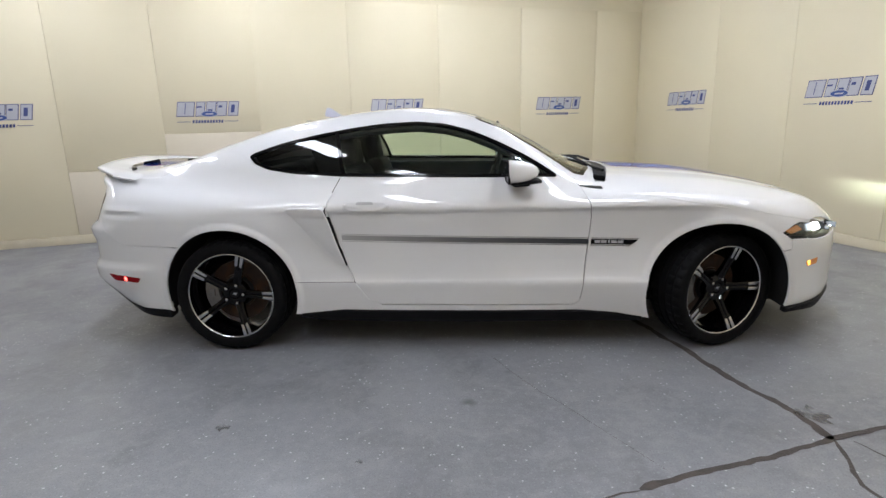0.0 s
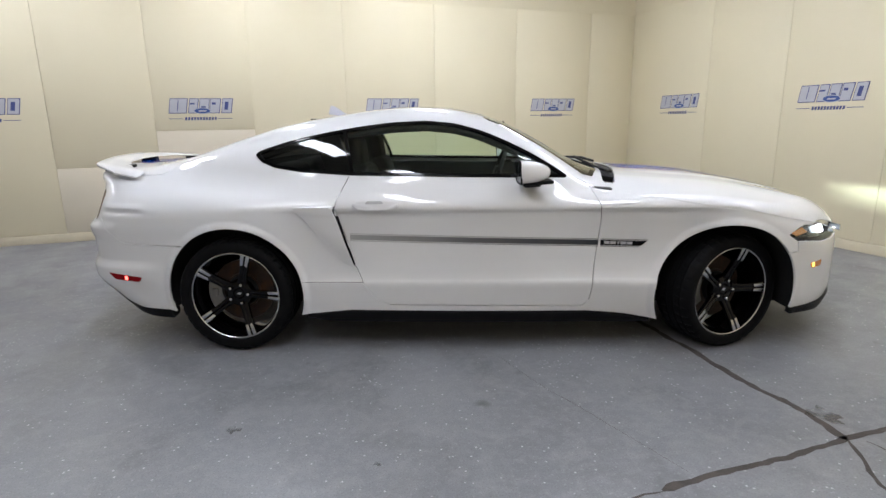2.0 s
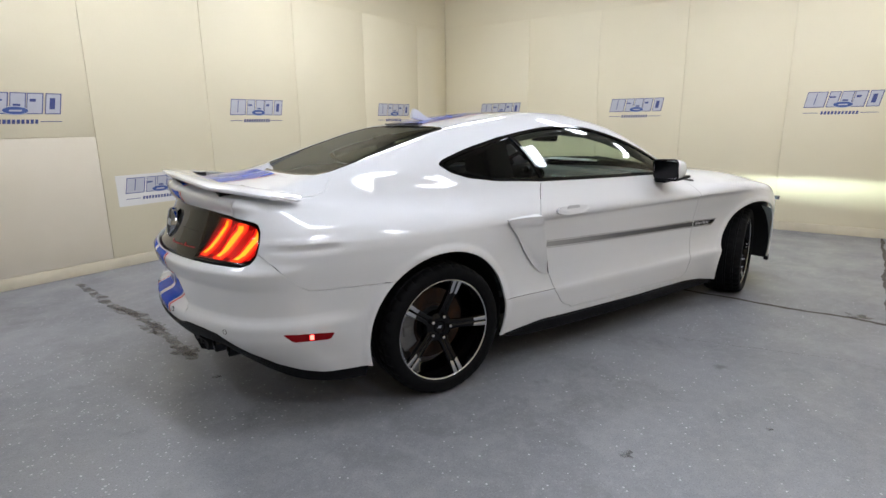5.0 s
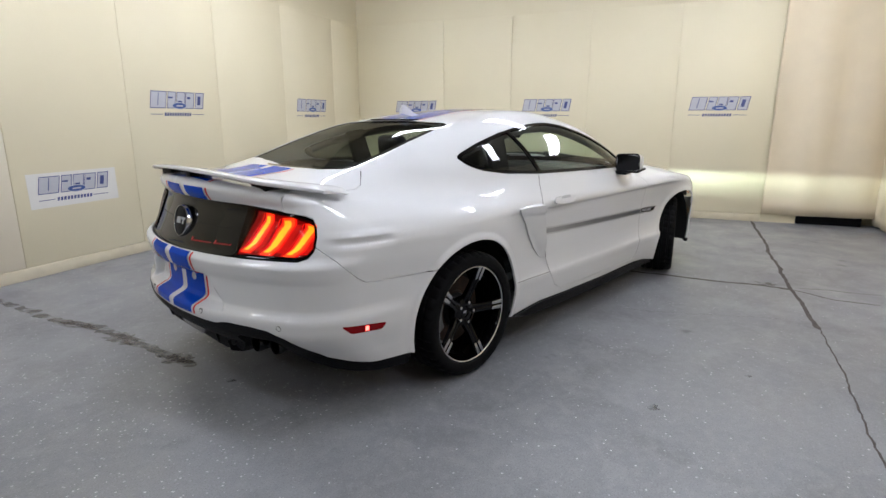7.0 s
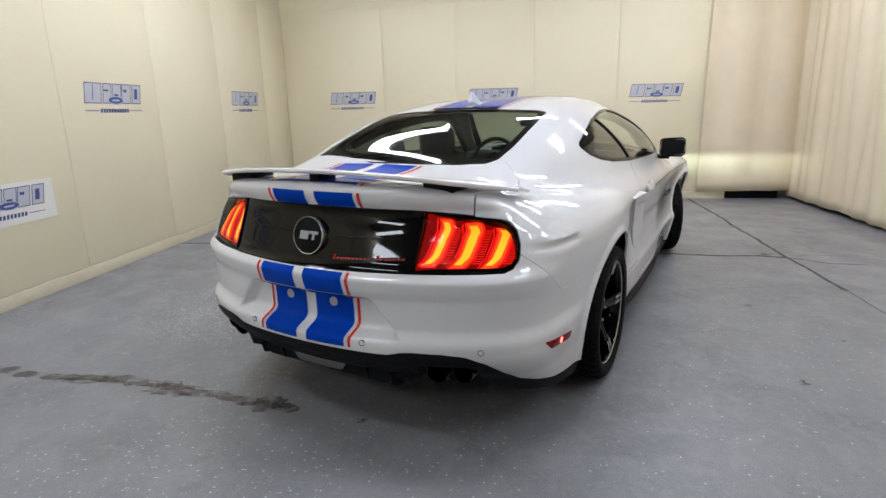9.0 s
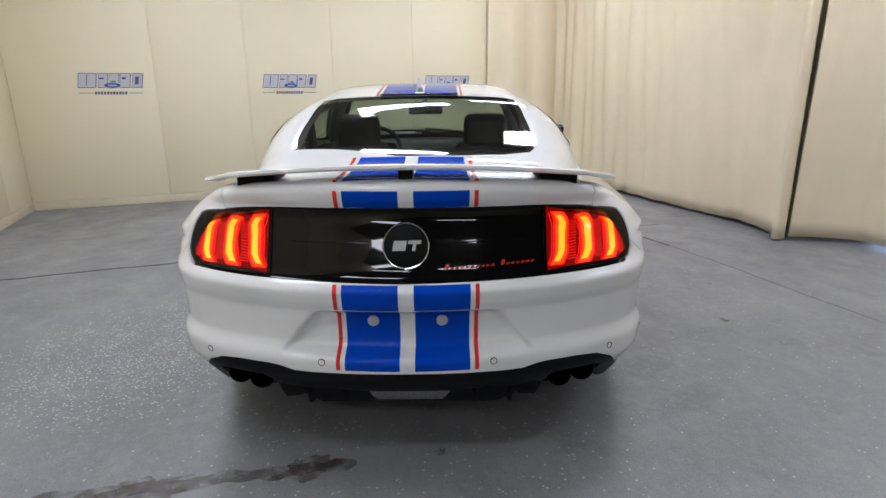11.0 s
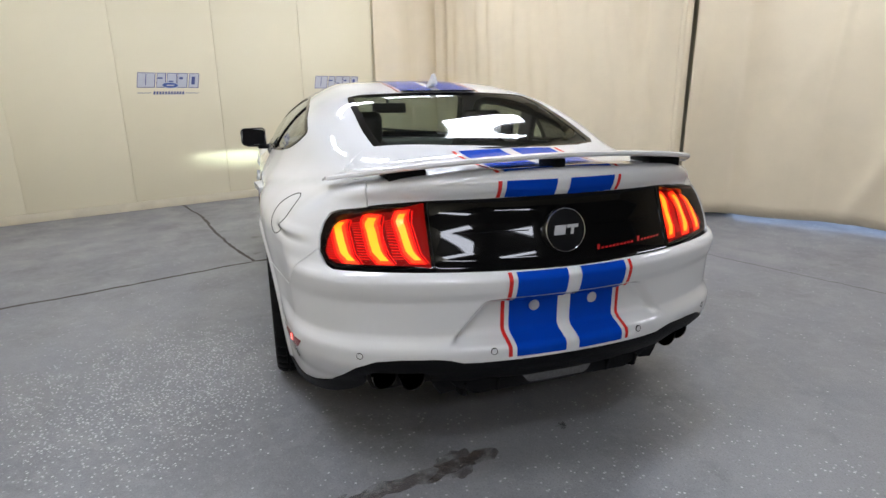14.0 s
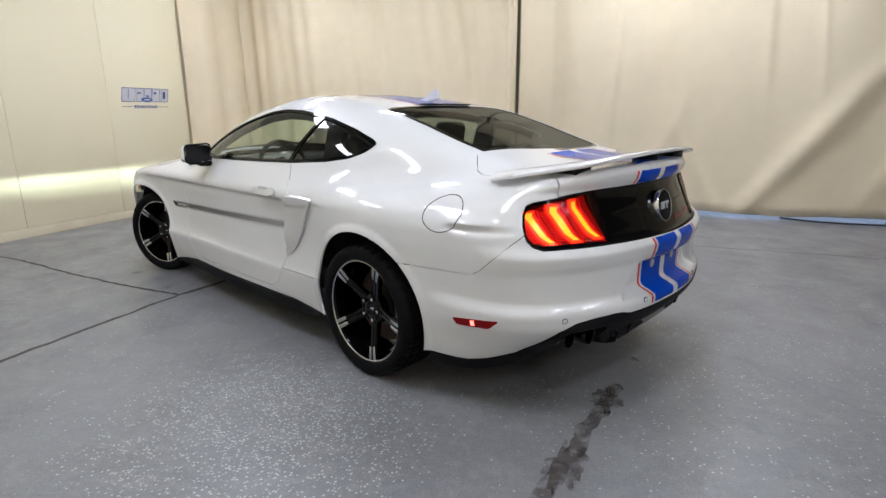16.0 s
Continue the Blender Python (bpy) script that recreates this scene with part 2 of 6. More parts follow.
    return m


M_FLOOR = floor_paint()


def dried_stain():
    """A brown dried spill, thin and broken towards its edges."""
    m = material("dried_spill", (0.092, 0.075, 0.066), 0.40, grain=0.35, grain_scale=14, stain=(0.11, 0.09, 0.08), stain_scale=7, stain_amount=0.7, rough_var=0.1)
    nt = m.node_tree
    co = nt.nodes.new("ShaderNodeTexCoord")
    n = nt.nodes.new("ShaderNodeTexNoise")
    n.inputs["Scale"].default_value, n.inputs["Detail"].default_value = 11, 7
    nt.links.new(co.outputs["Object"], n.inputs["Vector"])
    r = nt.nodes.new("ShaderNodeMapRange")
    r.inputs[1].default_value, r.inputs[2].default_value = 0.40, 0.54
    r.inputs[3].default_value, r.inputs[4].default_value = 0.03, 0.55
    nt.links.new(n.outputs["Fac"], r.inputs[0])
    nt.links.new(r.outputs[0], nt.nodes["Principled BSDF"].inputs["Alpha"])
    return m


M_STAIN = dried_stain()


def curtain_cloth():
    """Heavy cream canvas, a little light through it."""
    m = material("cream_canvas", (0.72, 0.62, 0.452), 0.75, grain=0.05, grain_scale=6, bump=0.12, bump_scale=35, stain=(0.62, 0.545, 0.42), stain_scale=1.2, stain_amount=0.25)
    return m


M_CURTAIN = curtain_cloth()

# ---- tools ----
def mesh_of(name, verts, faces, mats, smooth_faces=True):
    me = bpy.data.meshes.new(name)
    me.from_pydata([tuple(v) for v in verts], [], faces)
    for m in (mats if isinstance(mats, (list, tuple)) else [mats]):
        me.materials.append(m)
    if smooth_faces:
        me.polygons.foreach_set("use_smooth", [True] * len(me.polygons))
    me.update()
    return me


def thing(name, label, category, place=None, group="", kind=""):
    ob = new(name)
    ob.empty_display_size = 0.1
    if place is not None:
        ob.matrix_world = place
    return tagged(ob, label, category, group, kind)


def child(name, me, parent, label="", m=None):
    ob = new(name, me)
    if parent is not None:
        ob.parent = parent
    if m is not None:
        ob.matrix_basis = m
    return tagged(ob, label) if label else ob


def part(name, bm, mat, parent, label="", m=None, shade=True):
    """Links a bmesh as one mesh under a thing or a part."""
    me = bpy.data.meshes.new(name)
    bmesh.ops.recalc_face_normals(bm, faces=bm.faces)
    bm.to_mesh(me)
    bm.free()
    for k in (mat if isinstance(mat, (list, tuple)) else [mat]):
        me.materials.append(k)
    if shade:
        me.polygons.foreach_set("use_smooth", [True] * len(me.polygons))
        me.set_sharp_from_angle(angle=radians(35))
    return child(name, me, parent, label, m)


def box(bm, x0, y0, z0, x1, y1, z1, bevel=0.0, seg=2, m=None):
    r = bmesh.ops.create_cube(bm, size=1.0, matrix=Matrix.Translation(((x0 + x1) / 2, (y0 + y1) / 2, (z0 + z1) / 2)) @ Matrix.Diagonal((abs(x1 - x0), abs(y1 - y0), abs(z1 - z0), 1)))
    vs = r["verts"]
    if bevel:
        es = list({e for v in vs for e in v.link_edges})
        rb = bmesh.ops.bevel(bm, geom=es, offset=bevel, segments=seg, affect="EDGES", profile=0.5)
        vs = list({v for f in rb["faces"] for v in f.verts} | {v for v in vs if v.is_valid})
    if m is not None:
        bmesh.ops.transform(bm, matrix=m, verts=[v for v in vs if v.is_valid])
    return bm


def lathe(bm, prof, n=48, m=None, axis="y"):
    """Turns (along, radius) pairs about an axis."""
    rings = []
    for a, r in prof:
        ring = []
        for k in range(n):
            c, s = r * math.cos(2 * math.pi * k / n), r * math.sin(2 * math.pi * k / n)
            v = Vector((c, a, s)) if axis == "y" else Vector((a, c, s)) if axis == "x" else Vector((c, s, a))
            ring.append(bm.verts.new(m @ v if m is not None else v))
        rings.append(ring)
    for r0, r1 in zip(rings, rings[1:]):
        for k in range(n):
            bm.faces.new((r0[k], r0[(k + 1) % n], r1[(k + 1) % n], r1[k]))
    return rings


def prism(bm, outline, depth, m=None, bevel=0.0):
    """An outline in the xz plane, thickened along y from 0 to depth."""
    a = [bm.verts.new((x, 0, z)) for x, z in outline]
    b = [bm.verts.new((x, depth, z)) for x, z in outline]
    n = len(a)
    fs = [bm.faces.new(a), bm.faces.new(b[::-1])]
    for k in range(n):
        fs.append(bm.faces.new((a[k], b[k], b[(k + 1) % n], a[(k + 1) % n])))
    vs = a + b
    if bevel:
        r = bmesh.ops.bevel(bm, geom=list({e for v in vs for e in v.link_edges}), offset=bevel, segments=2, affect="EDGES", profile=0.5)
        vs = list({v for f in r["faces"] for v in f.verts} | {v for v in vs if v.is_valid})
    if m is not None:
        bmesh.ops.transform(bm, matrix=m, verts=[v for v in vs if v.is_valid])
    return bm


def tube(bm, pts, r, n=8, closed=False):
    pts = [Vector(p) for p in pts]
    rings = []
    for i, p in enumerate(pts):
        a = pts[i - 1] if i or closed else pts[0]
        b = pts[(i + 1) % len(pts)] if i + 1 < len(pts) or closed else pts[-1]
        d = (b - a).normalized()
        side = d.cross(Vector((0, 0, 1)))
        side = (side if side.length > 1e-3 else d.cross(Vector((0, 1, 0)))).normalized()
        up = side.cross(d)
        rings.append([bm.verts.new(p + r * (math.cos(2 * math.pi * k / n) * side + math.sin(2 * math.pi * k / n) * up)) for k in range(n)])
    pairs = list(zip(rings, rings[1:])) + ([(rings[-1], rings[0])] if closed else [])
    for r0, r1 in pairs:
        for k in range(n):
            bm.faces.new((r0[k], r0[(k + 1) % n], r1[(k + 1) % n], r1[k]))
    if not closed:
        bm.faces.new(rings[0][::-1])
        bm.faces.new(rings[-1])
    return bm

# ---- room ----
def slab(name, u0, v0, z0, u1, v1, z1, mat, label, category):
    bm = bmesh.new()
    box(bm, u0, v0, z0, u1, v1, z1)
    me = bpy.data.meshes.new(name)
    bm.to_mesh(me)
    bm.free()
    me.materials.append(mat)
    ob = new(name, me)
    ob.matrix_world = ROOM
    return tagged(ob, label, category, kind="structure")


floor = slab("floor", U_BACK - 0.2, -9.0, -0.2, U_WALL + 0.6, V_WALL + 0.2, 0.0, M_FLOOR, "worn grey painted concrete floor with pale flakes", "floor")
wall_n = slab("wall_north", U_BACK, V_WALL + 0.012, 0, U_WALL + 0.012, V_WALL + 0.2, CEILING, M_WALL, "cream painted wall faced with tall panels", "wall")
wall_e = slab("wall_east", U_WALL + 0.012, -2.75, 0, U_WALL + 0.2, V_WALL + 0.2, CEILING, M_WALL, "cream painted wall faced with tall panels", "wall")
slab("wall_west", U_BACK - 0.2, -4.6, 0, U_BACK, V_WALL + 0.2, CEILING, M_WALL, "plain cream wall", "wall")
# added slab, out of view: keeps daylight off the long curtain's hem and slits
slab("blocker_south", -0.75, -4.0, 0.0, U_WALL + 0.6, -3.85, CEILING, M_WALL, "added unseen slab that keeps daylight from behind the curtain", "wall")
# another unseen slab, added to stop a light leak at the curtain corner
slab("blocker_corner", U_WALL + 0.20, -3.86, 0.0, U_WALL + 0.36, -2.74, CEILING, M_WALL, "added unseen slab that stops light leaking past the short curtain", "wall")
slab("ceiling", U_BACK - 0.2, -4.6, CEILING, U_WALL + 0.6, V_WALL + 0.2, CEILING + 0.2, M_CEILING, "plain ceiling out of view, darkened as if unlit", "ceiling")


def room_child(name, bm, mat, parent, label="", shade=False):
    """A part of a wall, built in the room's own measure."""
    return part(name, bm, mat, parent, label, shade=shade)


def board(name, along, a0, a1, z0, z1, parent, mat):
    """One tall facing panel with eased edges, with a hairline joint to the next."""
    bm = bmesh.new()
    e = 0.0018
    if along == "u":
        box(bm, a0 + e, V_WALL - 0.003, z0 + e, a1 - e, V_WALL + 0.0118, z1 - e, 0.0022, 2)
    else:
        box(bm, U_WALL - 0.003, a0 + e, z0 + e, U_WALL + 0.0118, a1 - e, z1 - e, 0.0022, 2)
    return part(name, bm, mat, parent, shade=True)


SEAMS_U = [U_BACK, -8.0, -6.87, -5.75, -4.63, -3.50, -2.47, -1.40, -0.29, 0.88, 2.05, 3.21, U_WALL - 0.003]
for a0, a1 in zip(SEAMS_U, SEAMS_U[1:]):
    if abs(a0 + 3.50) < 0.01:
        board("wall_panel", "u", a0, a1, 0.10, 0.82, wall_n, M_BOARD)
        board("wall_panel", "u", a0, a1, 0.82, PANEL_TOP, wall_n, M_WALL)
    elif abs(a0 + 2.47) < 0.01:
        board("wall_panel", "u", a0, a1, 0.10, 1.21, wall_n, M_BOARD)
        board("wall_panel", "u", a0, a1, 1.21, PANEL_TOP, wall_n, M_WALL)
    else:
        board("wall_panel", "u", a0, a1, 0.10, PANEL_TOP, wall_n, M_WALL)
SEAMS_V = [-2.35, -1.21, -0.08, 1.02, 2.08, V_WALL - 0.003]
for a0, a1 in zip(SEAMS_V, SEAMS_V[1:]):
    board("wall_panel", "v", a0, a1, 0.10, PANEL_TOP, wall_e, M_WALL)
bm = bmesh.new()
box(bm, U_BACK, V_WALL - 0.008, 0.0, U_WALL - 0.008, V_WALL + 0.0118, 0.098, 0.003)
tagged(part("baseboard", bm, M_SKIRTING, None, shade=True), "scuffed cream skirting board along the wall", "baseboard", kind="structure").matrix_world = ROOM
bm = bmesh.new()
box(bm, U_WALL - 0.008, -2.35, 0.0, U_WALL + 0.0118, V_WALL - 0.009, 0.098, 0.003)
tagged(part("baseboard", bm, M_SKIRTING, None, shade=True), "scuffed cream skirting board along the wall", "baseboard", kind="structure").matrix_world = ROOM


# ---- printed signs on the walls: bold slanted blocks, an oval and a ruled line of small bars ----
def ink(pts, depth, y):
    bm = bmesh.new()
    prism(bm, pts, depth, m=pose(0, y, 0))
    return bm


def slanted(x0, x1, z0, z1, lean=0.18, cut=0.0):
    k = lean * (z1 - z0)
    return [(x0, z0), (x1, z0), (x1 + k, z1), (x0 + k, z1)]


def sign(place, banner=False, width=0.70):
    """A sign in its own measure: x to the right, z up, facing -y, from the blocks' lower left corner."""
    s = thing("wall_sign", "navy and lilac sign on a white banner on the wall" if banner else "navy and lilac dealer sign printed on the cream wall", "sign", place, "wall signs")
    if banner:
        bm = bmesh.new()
        prism(bm, [(-0.075, -0.135), (width + 0.085, -0.128), (width + 0.080, 0.205), (-0.08, 0.20)], 0.002, m=pose(0, -0.0022, 0))
        part("banner", bm, M_BANNER, s, "white vinyl sheet", shade=False)
    cells = [(0.0, 0.190), (0.205, 0.305), (0.315, 0.425), (0.430, 0.545), (0.560, 0.675)]
    k = width / 0.70
    for i, (a, b) in enumerate(cells):
        a, b = a * k, b * k
        part("block", ink(slanted(a, b, 0.0, 0.168), 0.0012, -0.0036), M_INK, s, "navy outline", shade=False)
        strokes = {0: [(0.007, 0.183)], 1: [(0.007, 0.093)], 2: [(0.007, 0.103)], 3: [(0.007, 0.108)], 4: [(0.007, 0.108)]}[i]
        for p, q in strokes:
            part("block_face", ink(slanted(a + p * k, a + q * k, 0.007, 0.161), 0.0008, -0.0045), M_PALE, s, "pale lilac face", shade=False)
        mid, high = (a + b) / 2, (0.105, 0.108, 0.060, 0.110, 0.085)[i]
        part("block_slit", ink(slanted(mid - (0.004, 0.024, 0.03, 0.02, 0.020)[i] * k, mid + (0.004, 0.03, 0.02, 0.022, 0.020)[i] * k, high - (0.075, 0.008, 0.04, 0.012, 0.045)[i], high + (0.045, 0.008, 0.02, 0.012, 0.045)[i]), 0.0006, -0.0050), M_INK, s, shade=False)
    oval = [(0.36 * k + 0.095 * k * math.cos(w), 0.028 + 0.036 * math.sin(w)) for w in np.linspace(0, 2 * math.pi, 28, endpoint=False)]
    part("oval", ink(oval, 0.0006, -0.0052), M_PALE, s, shade=False)
    oval = [(0.36 * k + 0.086 * k * math.cos(w), 0.028 + 0.029 * math.sin(w)) for w in np.linspace(0, 2 * math.pi, 28, endpoint=False)]
    part("oval_face", ink(oval, 0.0006, -0.0059), M_BLUEOVAL, s, "blue oval", shade=False)
    part("oval_bar", ink(slanted(0.315 * k, 0.40 * k, 0.020, 0.034, 0.5), 0.0005, -0.0065), M_PALE, s, shade=False)
    for a, b in ((0.0, 0.145), (0.52, 0.675)):
        part("rule", ink([(a * k, -0.062), (b * k, -0.062), (b * k, -0.056), (a * k, -0.056)], 0.0008, -0.0032), M_INK, s, shade=False)
    for i in range(11):
        a = (0.165 + i * 0.0315) * k
        part("small_bar", ink(slanted(a, a + 0.021 * k, -0.076, -0.042), 0.0008, -0.0032), M_INK, s, shade=False)
    return s


first = None
for u in (-4.42, -2.32, -0.05, 2.28):
    place = ROOM @ pose(u, V_WALL - 0.003, 1.40)
    first = sign(place) if first is None else copy_thing(first, place)
sign(ROOM @ pose(-1.22, V_WALL - 0.003, 0.68) @ Matrix.Diagonal((0.91, 1, 0.86, 1)), banner=True)
for v in (2.90, 0.84, -1.38):
    copy_thing(first, ROOM @ pose(U_WALL - 0.003, v, 1.405, 0, 0, -90))


# ---- curtains ----
def drape(name, path, z_low, z_top, label, seed, folds, deep, swags=0, low_wave=0.0, pulls=()):
    """A hanging cloth along a path of (u, v), in folds; z_low: height of its hem at each end."""
    rnd = random.Random(seed)
    pts = [Vector((*p, 0)) for p in path]
    lens = [0.0]
    for a, b in zip(pts, pts[1:]):
        lens.append(lens[-1] + (b - a).length)
    total = lens[-1]
    n, rows = int(total / 0.018), 26
    waves = [(rnd.uniform(0.6, 1.7) * folds, rnd.uniform(0, 6.28), rnd.uniform(0.3, 1.0)) for _ in range(7)]
    creases = [(rnd.uniform(0, total), rnd.uniform(0.4, z_top * 0.8), rnd.uniform(0.05, 0.16), rnd.uniform(-0.9, 0.9), rnd.uniform(0.005, 0.02)) for _ in range(swags)] + list(pulls)
    verts, faces = [], []
    for i in range(n + 1):
        s = total * i / n
        k = max(j for j in range(len(lens)) if lens[j] <= s + 1e-9)
        k = min(k, len(pts) - 2)
        f = (s - lens[k]) / (lens[k + 1] - lens[k])
        p = pts[k].lerp(pts[k + 1], f)
        d = (pts[k + 1] - pts[k]).normalized()
        side = Vector((d.y, -d.x, 0))
        hem = z_low[0] + (z_low[1] - z_low[0]) * s / total + low_wave * (math.sin(s * 2.1 + seed) * 0.6 + math.sin(s * 5.3) * 0.3)
        for r in range(rows + 1):
            h = r / rows
            z = hem + (z_top - hem) * h
            w = sum(a * math.sin(fr * s * (1 + 0.05 * math.sin(3 * h + ph)) + ph + 0.8 * math.sin(2.2 * h + ph)) for fr, ph, a in waves) / 2.6
            w = (abs(w) ** 0.8) * (1 if w > 0 else -1)
            amp = deep * (0.55 + 0.45 * h) + deep * 0.25 * math.sin(4 * h + s)
            q = w * amp
            for cs, cz, cw, lean, cd in creases:
                dd = (s - cs) + lean * (z - cz)
                q += cd * math.exp(-(dd / cw) ** 2) * math.exp(-((z - cz) / (0.55 if cd < 0.024 else 0.9)) ** 2)
            verts.append(p + side * q + Vector((0, 0, z)))
    for i in range(n):
        for r in range(rows):
            a = i * (rows + 1) + r
            faces.append((a, a + rows + 1, a + rows + 2, a + 1))
    me = mesh_of(name, verts, faces, M_CURTAIN)
    ob = tagged(new(name, me), label, "curtain", "curtains")
    ob.matrix_world = ROOM
    mod = ob.modifiers.new("thick", "SOLIDIFY")
    mod.thickness = 0.004
    return ob


Z_TOP = CEILING - 0.02
drape("curtain", [(U_WALL - 0.055, -2.355), (U_WALL - 0.05, -3.60)], (0.11, 0.12), Z_TOP, "cream canvas curtain in upright folds beside the wall", 3, 8.0, 0.05)
drape("curtain", [(U_WALL + 0.10, -3.56), (2.0, -3.53), (0.8, -3.48), (0.2, -3.46), (-0.33, -3.26)], (0.045, 0.035), Z_TOP, "long cream canvas curtain in narrow folds", 5, 15.0, 0.038, 18, 0.012)
drape("curtain", [(-0.345, -3.25), (-0.385, -3.16), (-0.43, -3.16), (-0.445, -3.27)], (0.02, 0.02), Z_TOP, "gathered end of a cream canvas curtain", 8, 20.0, 0.018)
drape("curtain", [(-0.452, -3.305), (-0.56, -3.44), (-0.80, -3.70), (-1.3, -3.82), (-1.9, -3.88), (-2.7, -3.88), (-3.5, -3.84), (-4.8, -3.86), (U_BACK + 0.1, -3.95)], (0.042, 0.047), Z_TOP, "wide cream canvas curtain in loose swags, hem off the floor", 11, 4.6, 0.046, 30, 0.016,
      ((1.75, 0.55, 0.10, -0.45, 0.040), (2.35, 0.40, 0.09, 0.55, 0.036), (3.55, 1.05, 0.15, -0.72, 0.085), (3.0, 0.35, 0.10, -0.8, 0.045), (2.0, 1.8, 0.14, 0.12, 0.036), (4.4, 0.9, 0.13, -0.6, 0.055), (2.9, 2.2, 0.06, 0.05, 0.030), (1.3, 1.9, 0.05, -0.05, 0.030), (3.4, 2.3, 0.05, 0.1, 0.025)))
# dark sill below the short curtain, and a cable under the wide one
bm = bmesh.new()
box(bm, U_WALL + 0.02, -3.45, 0.0, U_WALL + 0.16, -2.76, 0.13, 0.01)
tagged(part("low_plinth", bm, M_TRIM, None), "black low plinth below the short curtain", "plinth").matrix_world = ROOM
bm = bmesh.new()
tube(bm, [(-3.5, -3.86, 0.012), (-3.75, -3.74, 0.011), (-4.1, -3.70, 0.011), (-4.6, -3.73, 0.012), (-5.6, -3.76, 0.011)], 0.010, 8)
tagged(part("cable", bm, M_CABLE, None), "black cable lying along the curtain hem", "cable").matrix_world = ROOM
bm = bmesh.new()
box(bm, -5.3, -3.84, 0.0, -4.50, -3.72, 0.045, 0.012)
tagged(part("cable_cover", bm, M_CABLE, None), "black cable cover on the floor by the curtain", "cable cover").matrix_world = ROOM

# ---- ceiling lamps, above the view ----
def wrap_lamp(place):
    t = thing("ceiling_lamp", "white ceiling lamp with a long lit diffuser", "lamp", place, "ceiling lamps")
    bm = bmesh.new()
    box(bm, -0.62, -0.15, -0.030, 0.62, 0.15, -0.002, 0.006)
    part("housing", bm, M_HOUSING, t)
    bm = bmesh.new()
    prism(bm, [(-0.130, 0.0), (-0.120, -0.030), (-0.085, -0.048), (0.085, -0.048), (0.120, -0.030), (0.130, 0.0)], 1.20, m=pose(0.60, 0, -0.032, 0, 0, 90))
    part("diffuser", bm, M_LAMP, t, "lit white diffuser")
    return t


lamp = None
for u, v in ((-6.9, 1.35), (-5.8, 3.1), (-3.4, -2.6), (-1.9, -0.25), (-3.6, 2.3), (-1.5, 2.35), (0.5, 2.35), (2.1, 1.8), (0.6, -1.9), (2.5, -2.2), (2.0, -0.4), (-1.8, -2.9)):
    place = ROOM @ pose(u, v, CEILING, 0, 0, 90)
    lamp = wrap_lamp(place) if lamp is None else copy_thing(lamp, place)

# ---- floor joints, cracks and stains ----
def ragged(points, width, seed, ends=1.0, wander=0.02):
    """An uneven strip along a line of (u, v), as an outline."""
    rnd = random.Random(seed)
    pts = [Vector((*p, 0)) for p in points]
    dense = []
    for a, b in zip(pts, pts[1:]):
        n = max(2, int((b - a).length / 0.035))
        dense += [a.lerp(b, k / n) for k in range(n)]
    dense.append(pts[-1])
    left, right = [], []
    off = 0.0
    for i, p in enumerate(dense):
        d = (dense[min(i + 1, len(dense) - 1)] - dense[max(i - 1, 0)]).normalized()
        s = Vector((-d.y, d.x, 0))
        off = off * 0.85 + rnd.uniform(-wander, wander) * 0.3
        w = width * (0.55 + 0.9 * noise.noise(Vector((p.x * 3.1 + seed, p.y * 3.1, 0.3))) ** 2 + 0.35 * rnd.random())
        if i in (0, len(dense) - 1):
            w *= ends
        left.append(p + s * (off + w / 2))
        right.append(p + s * (off - w / 2))
    return left, right


def strip(name, points, width, seed, mat, label, lift=0.0012, wander=0.02):
    left, right = ragged(points, width, seed, 0.4, wander)
    verts = [(v.x, v.y, lift) for v in left + right]
    n = len(left)
    faces = [(i, i + 1, n + i + 1, n + i) for i in range(n - 1)]
    faces = [f[::-1] for f in faces]
    ob = tagged(new(name, mesh_of(name, verts, faces, mat)), label, "crack", kind="structure")
    ob.matrix_world = ROOM
    return ob


def blot(name, u, v, ru, rv, seed, label="dark oily stain dried on the floor", lift=0.0020, turn=0.0):
    rnd = random.Random(seed)
    pts = []
    for k in range(64):
        w = 2 * math.pi * k / 64
        r = 0.72 + 0.55 * noise.noise(Vector((math.cos(w) * 1.3 + seed, math.sin(w) * 1.3, 0.7))) + 0.25 * noise.noise(Vector((math.cos(w) * 5 + seed, math.sin(w) * 5, 1.7)))
        pts.append((ru * r * math.cos(w), rv * r * math.sin(w)))
    verts = [(0, 0, lift)] + [(x, y, lift) for x, y in pts]
    faces = [(0, 1 + k, 1 + (k + 1) % 64) for k in range(64)]
    ob = tagged(new(name, mesh_of(name, verts, faces, M_STAIN)), label, "stain", kind="structure")
    ob.matrix_world = ROOM @ pose(u, v, 0, 0, 0, turn)
    return ob


strip("floor_joint", [(U_WALL, -2.26), (2.0, -2.22), (0.70, -2.19), (-0.2, -2.20)], 0.036, 2, M_JOINT, "dark filled joint in the floor")
strip("floor_joint", [(-0.2, -2.20), (-1.65, -2.10), (-3.0, -2.05), (-5.5, -2.15)], 0.012, 4, M_JOINT, "narrow filled joint in the floor")
strip("floor_joint", [(0.70, -2.19), (0.75, -1.98), (0.73, -1.67), (0.78, -1.16), (0.80, -0.4), (0.85, 0.4), (0.90, 0.78)], 0.048, 5, M_JOINT, "dark filled joint in the floor")
strip("floor_joint", [(0.90, 0.78), (0.91, 1.9), (0.93, V_WALL)], 0.042, 7, M_JOINT, "dark filled joint in the floor")
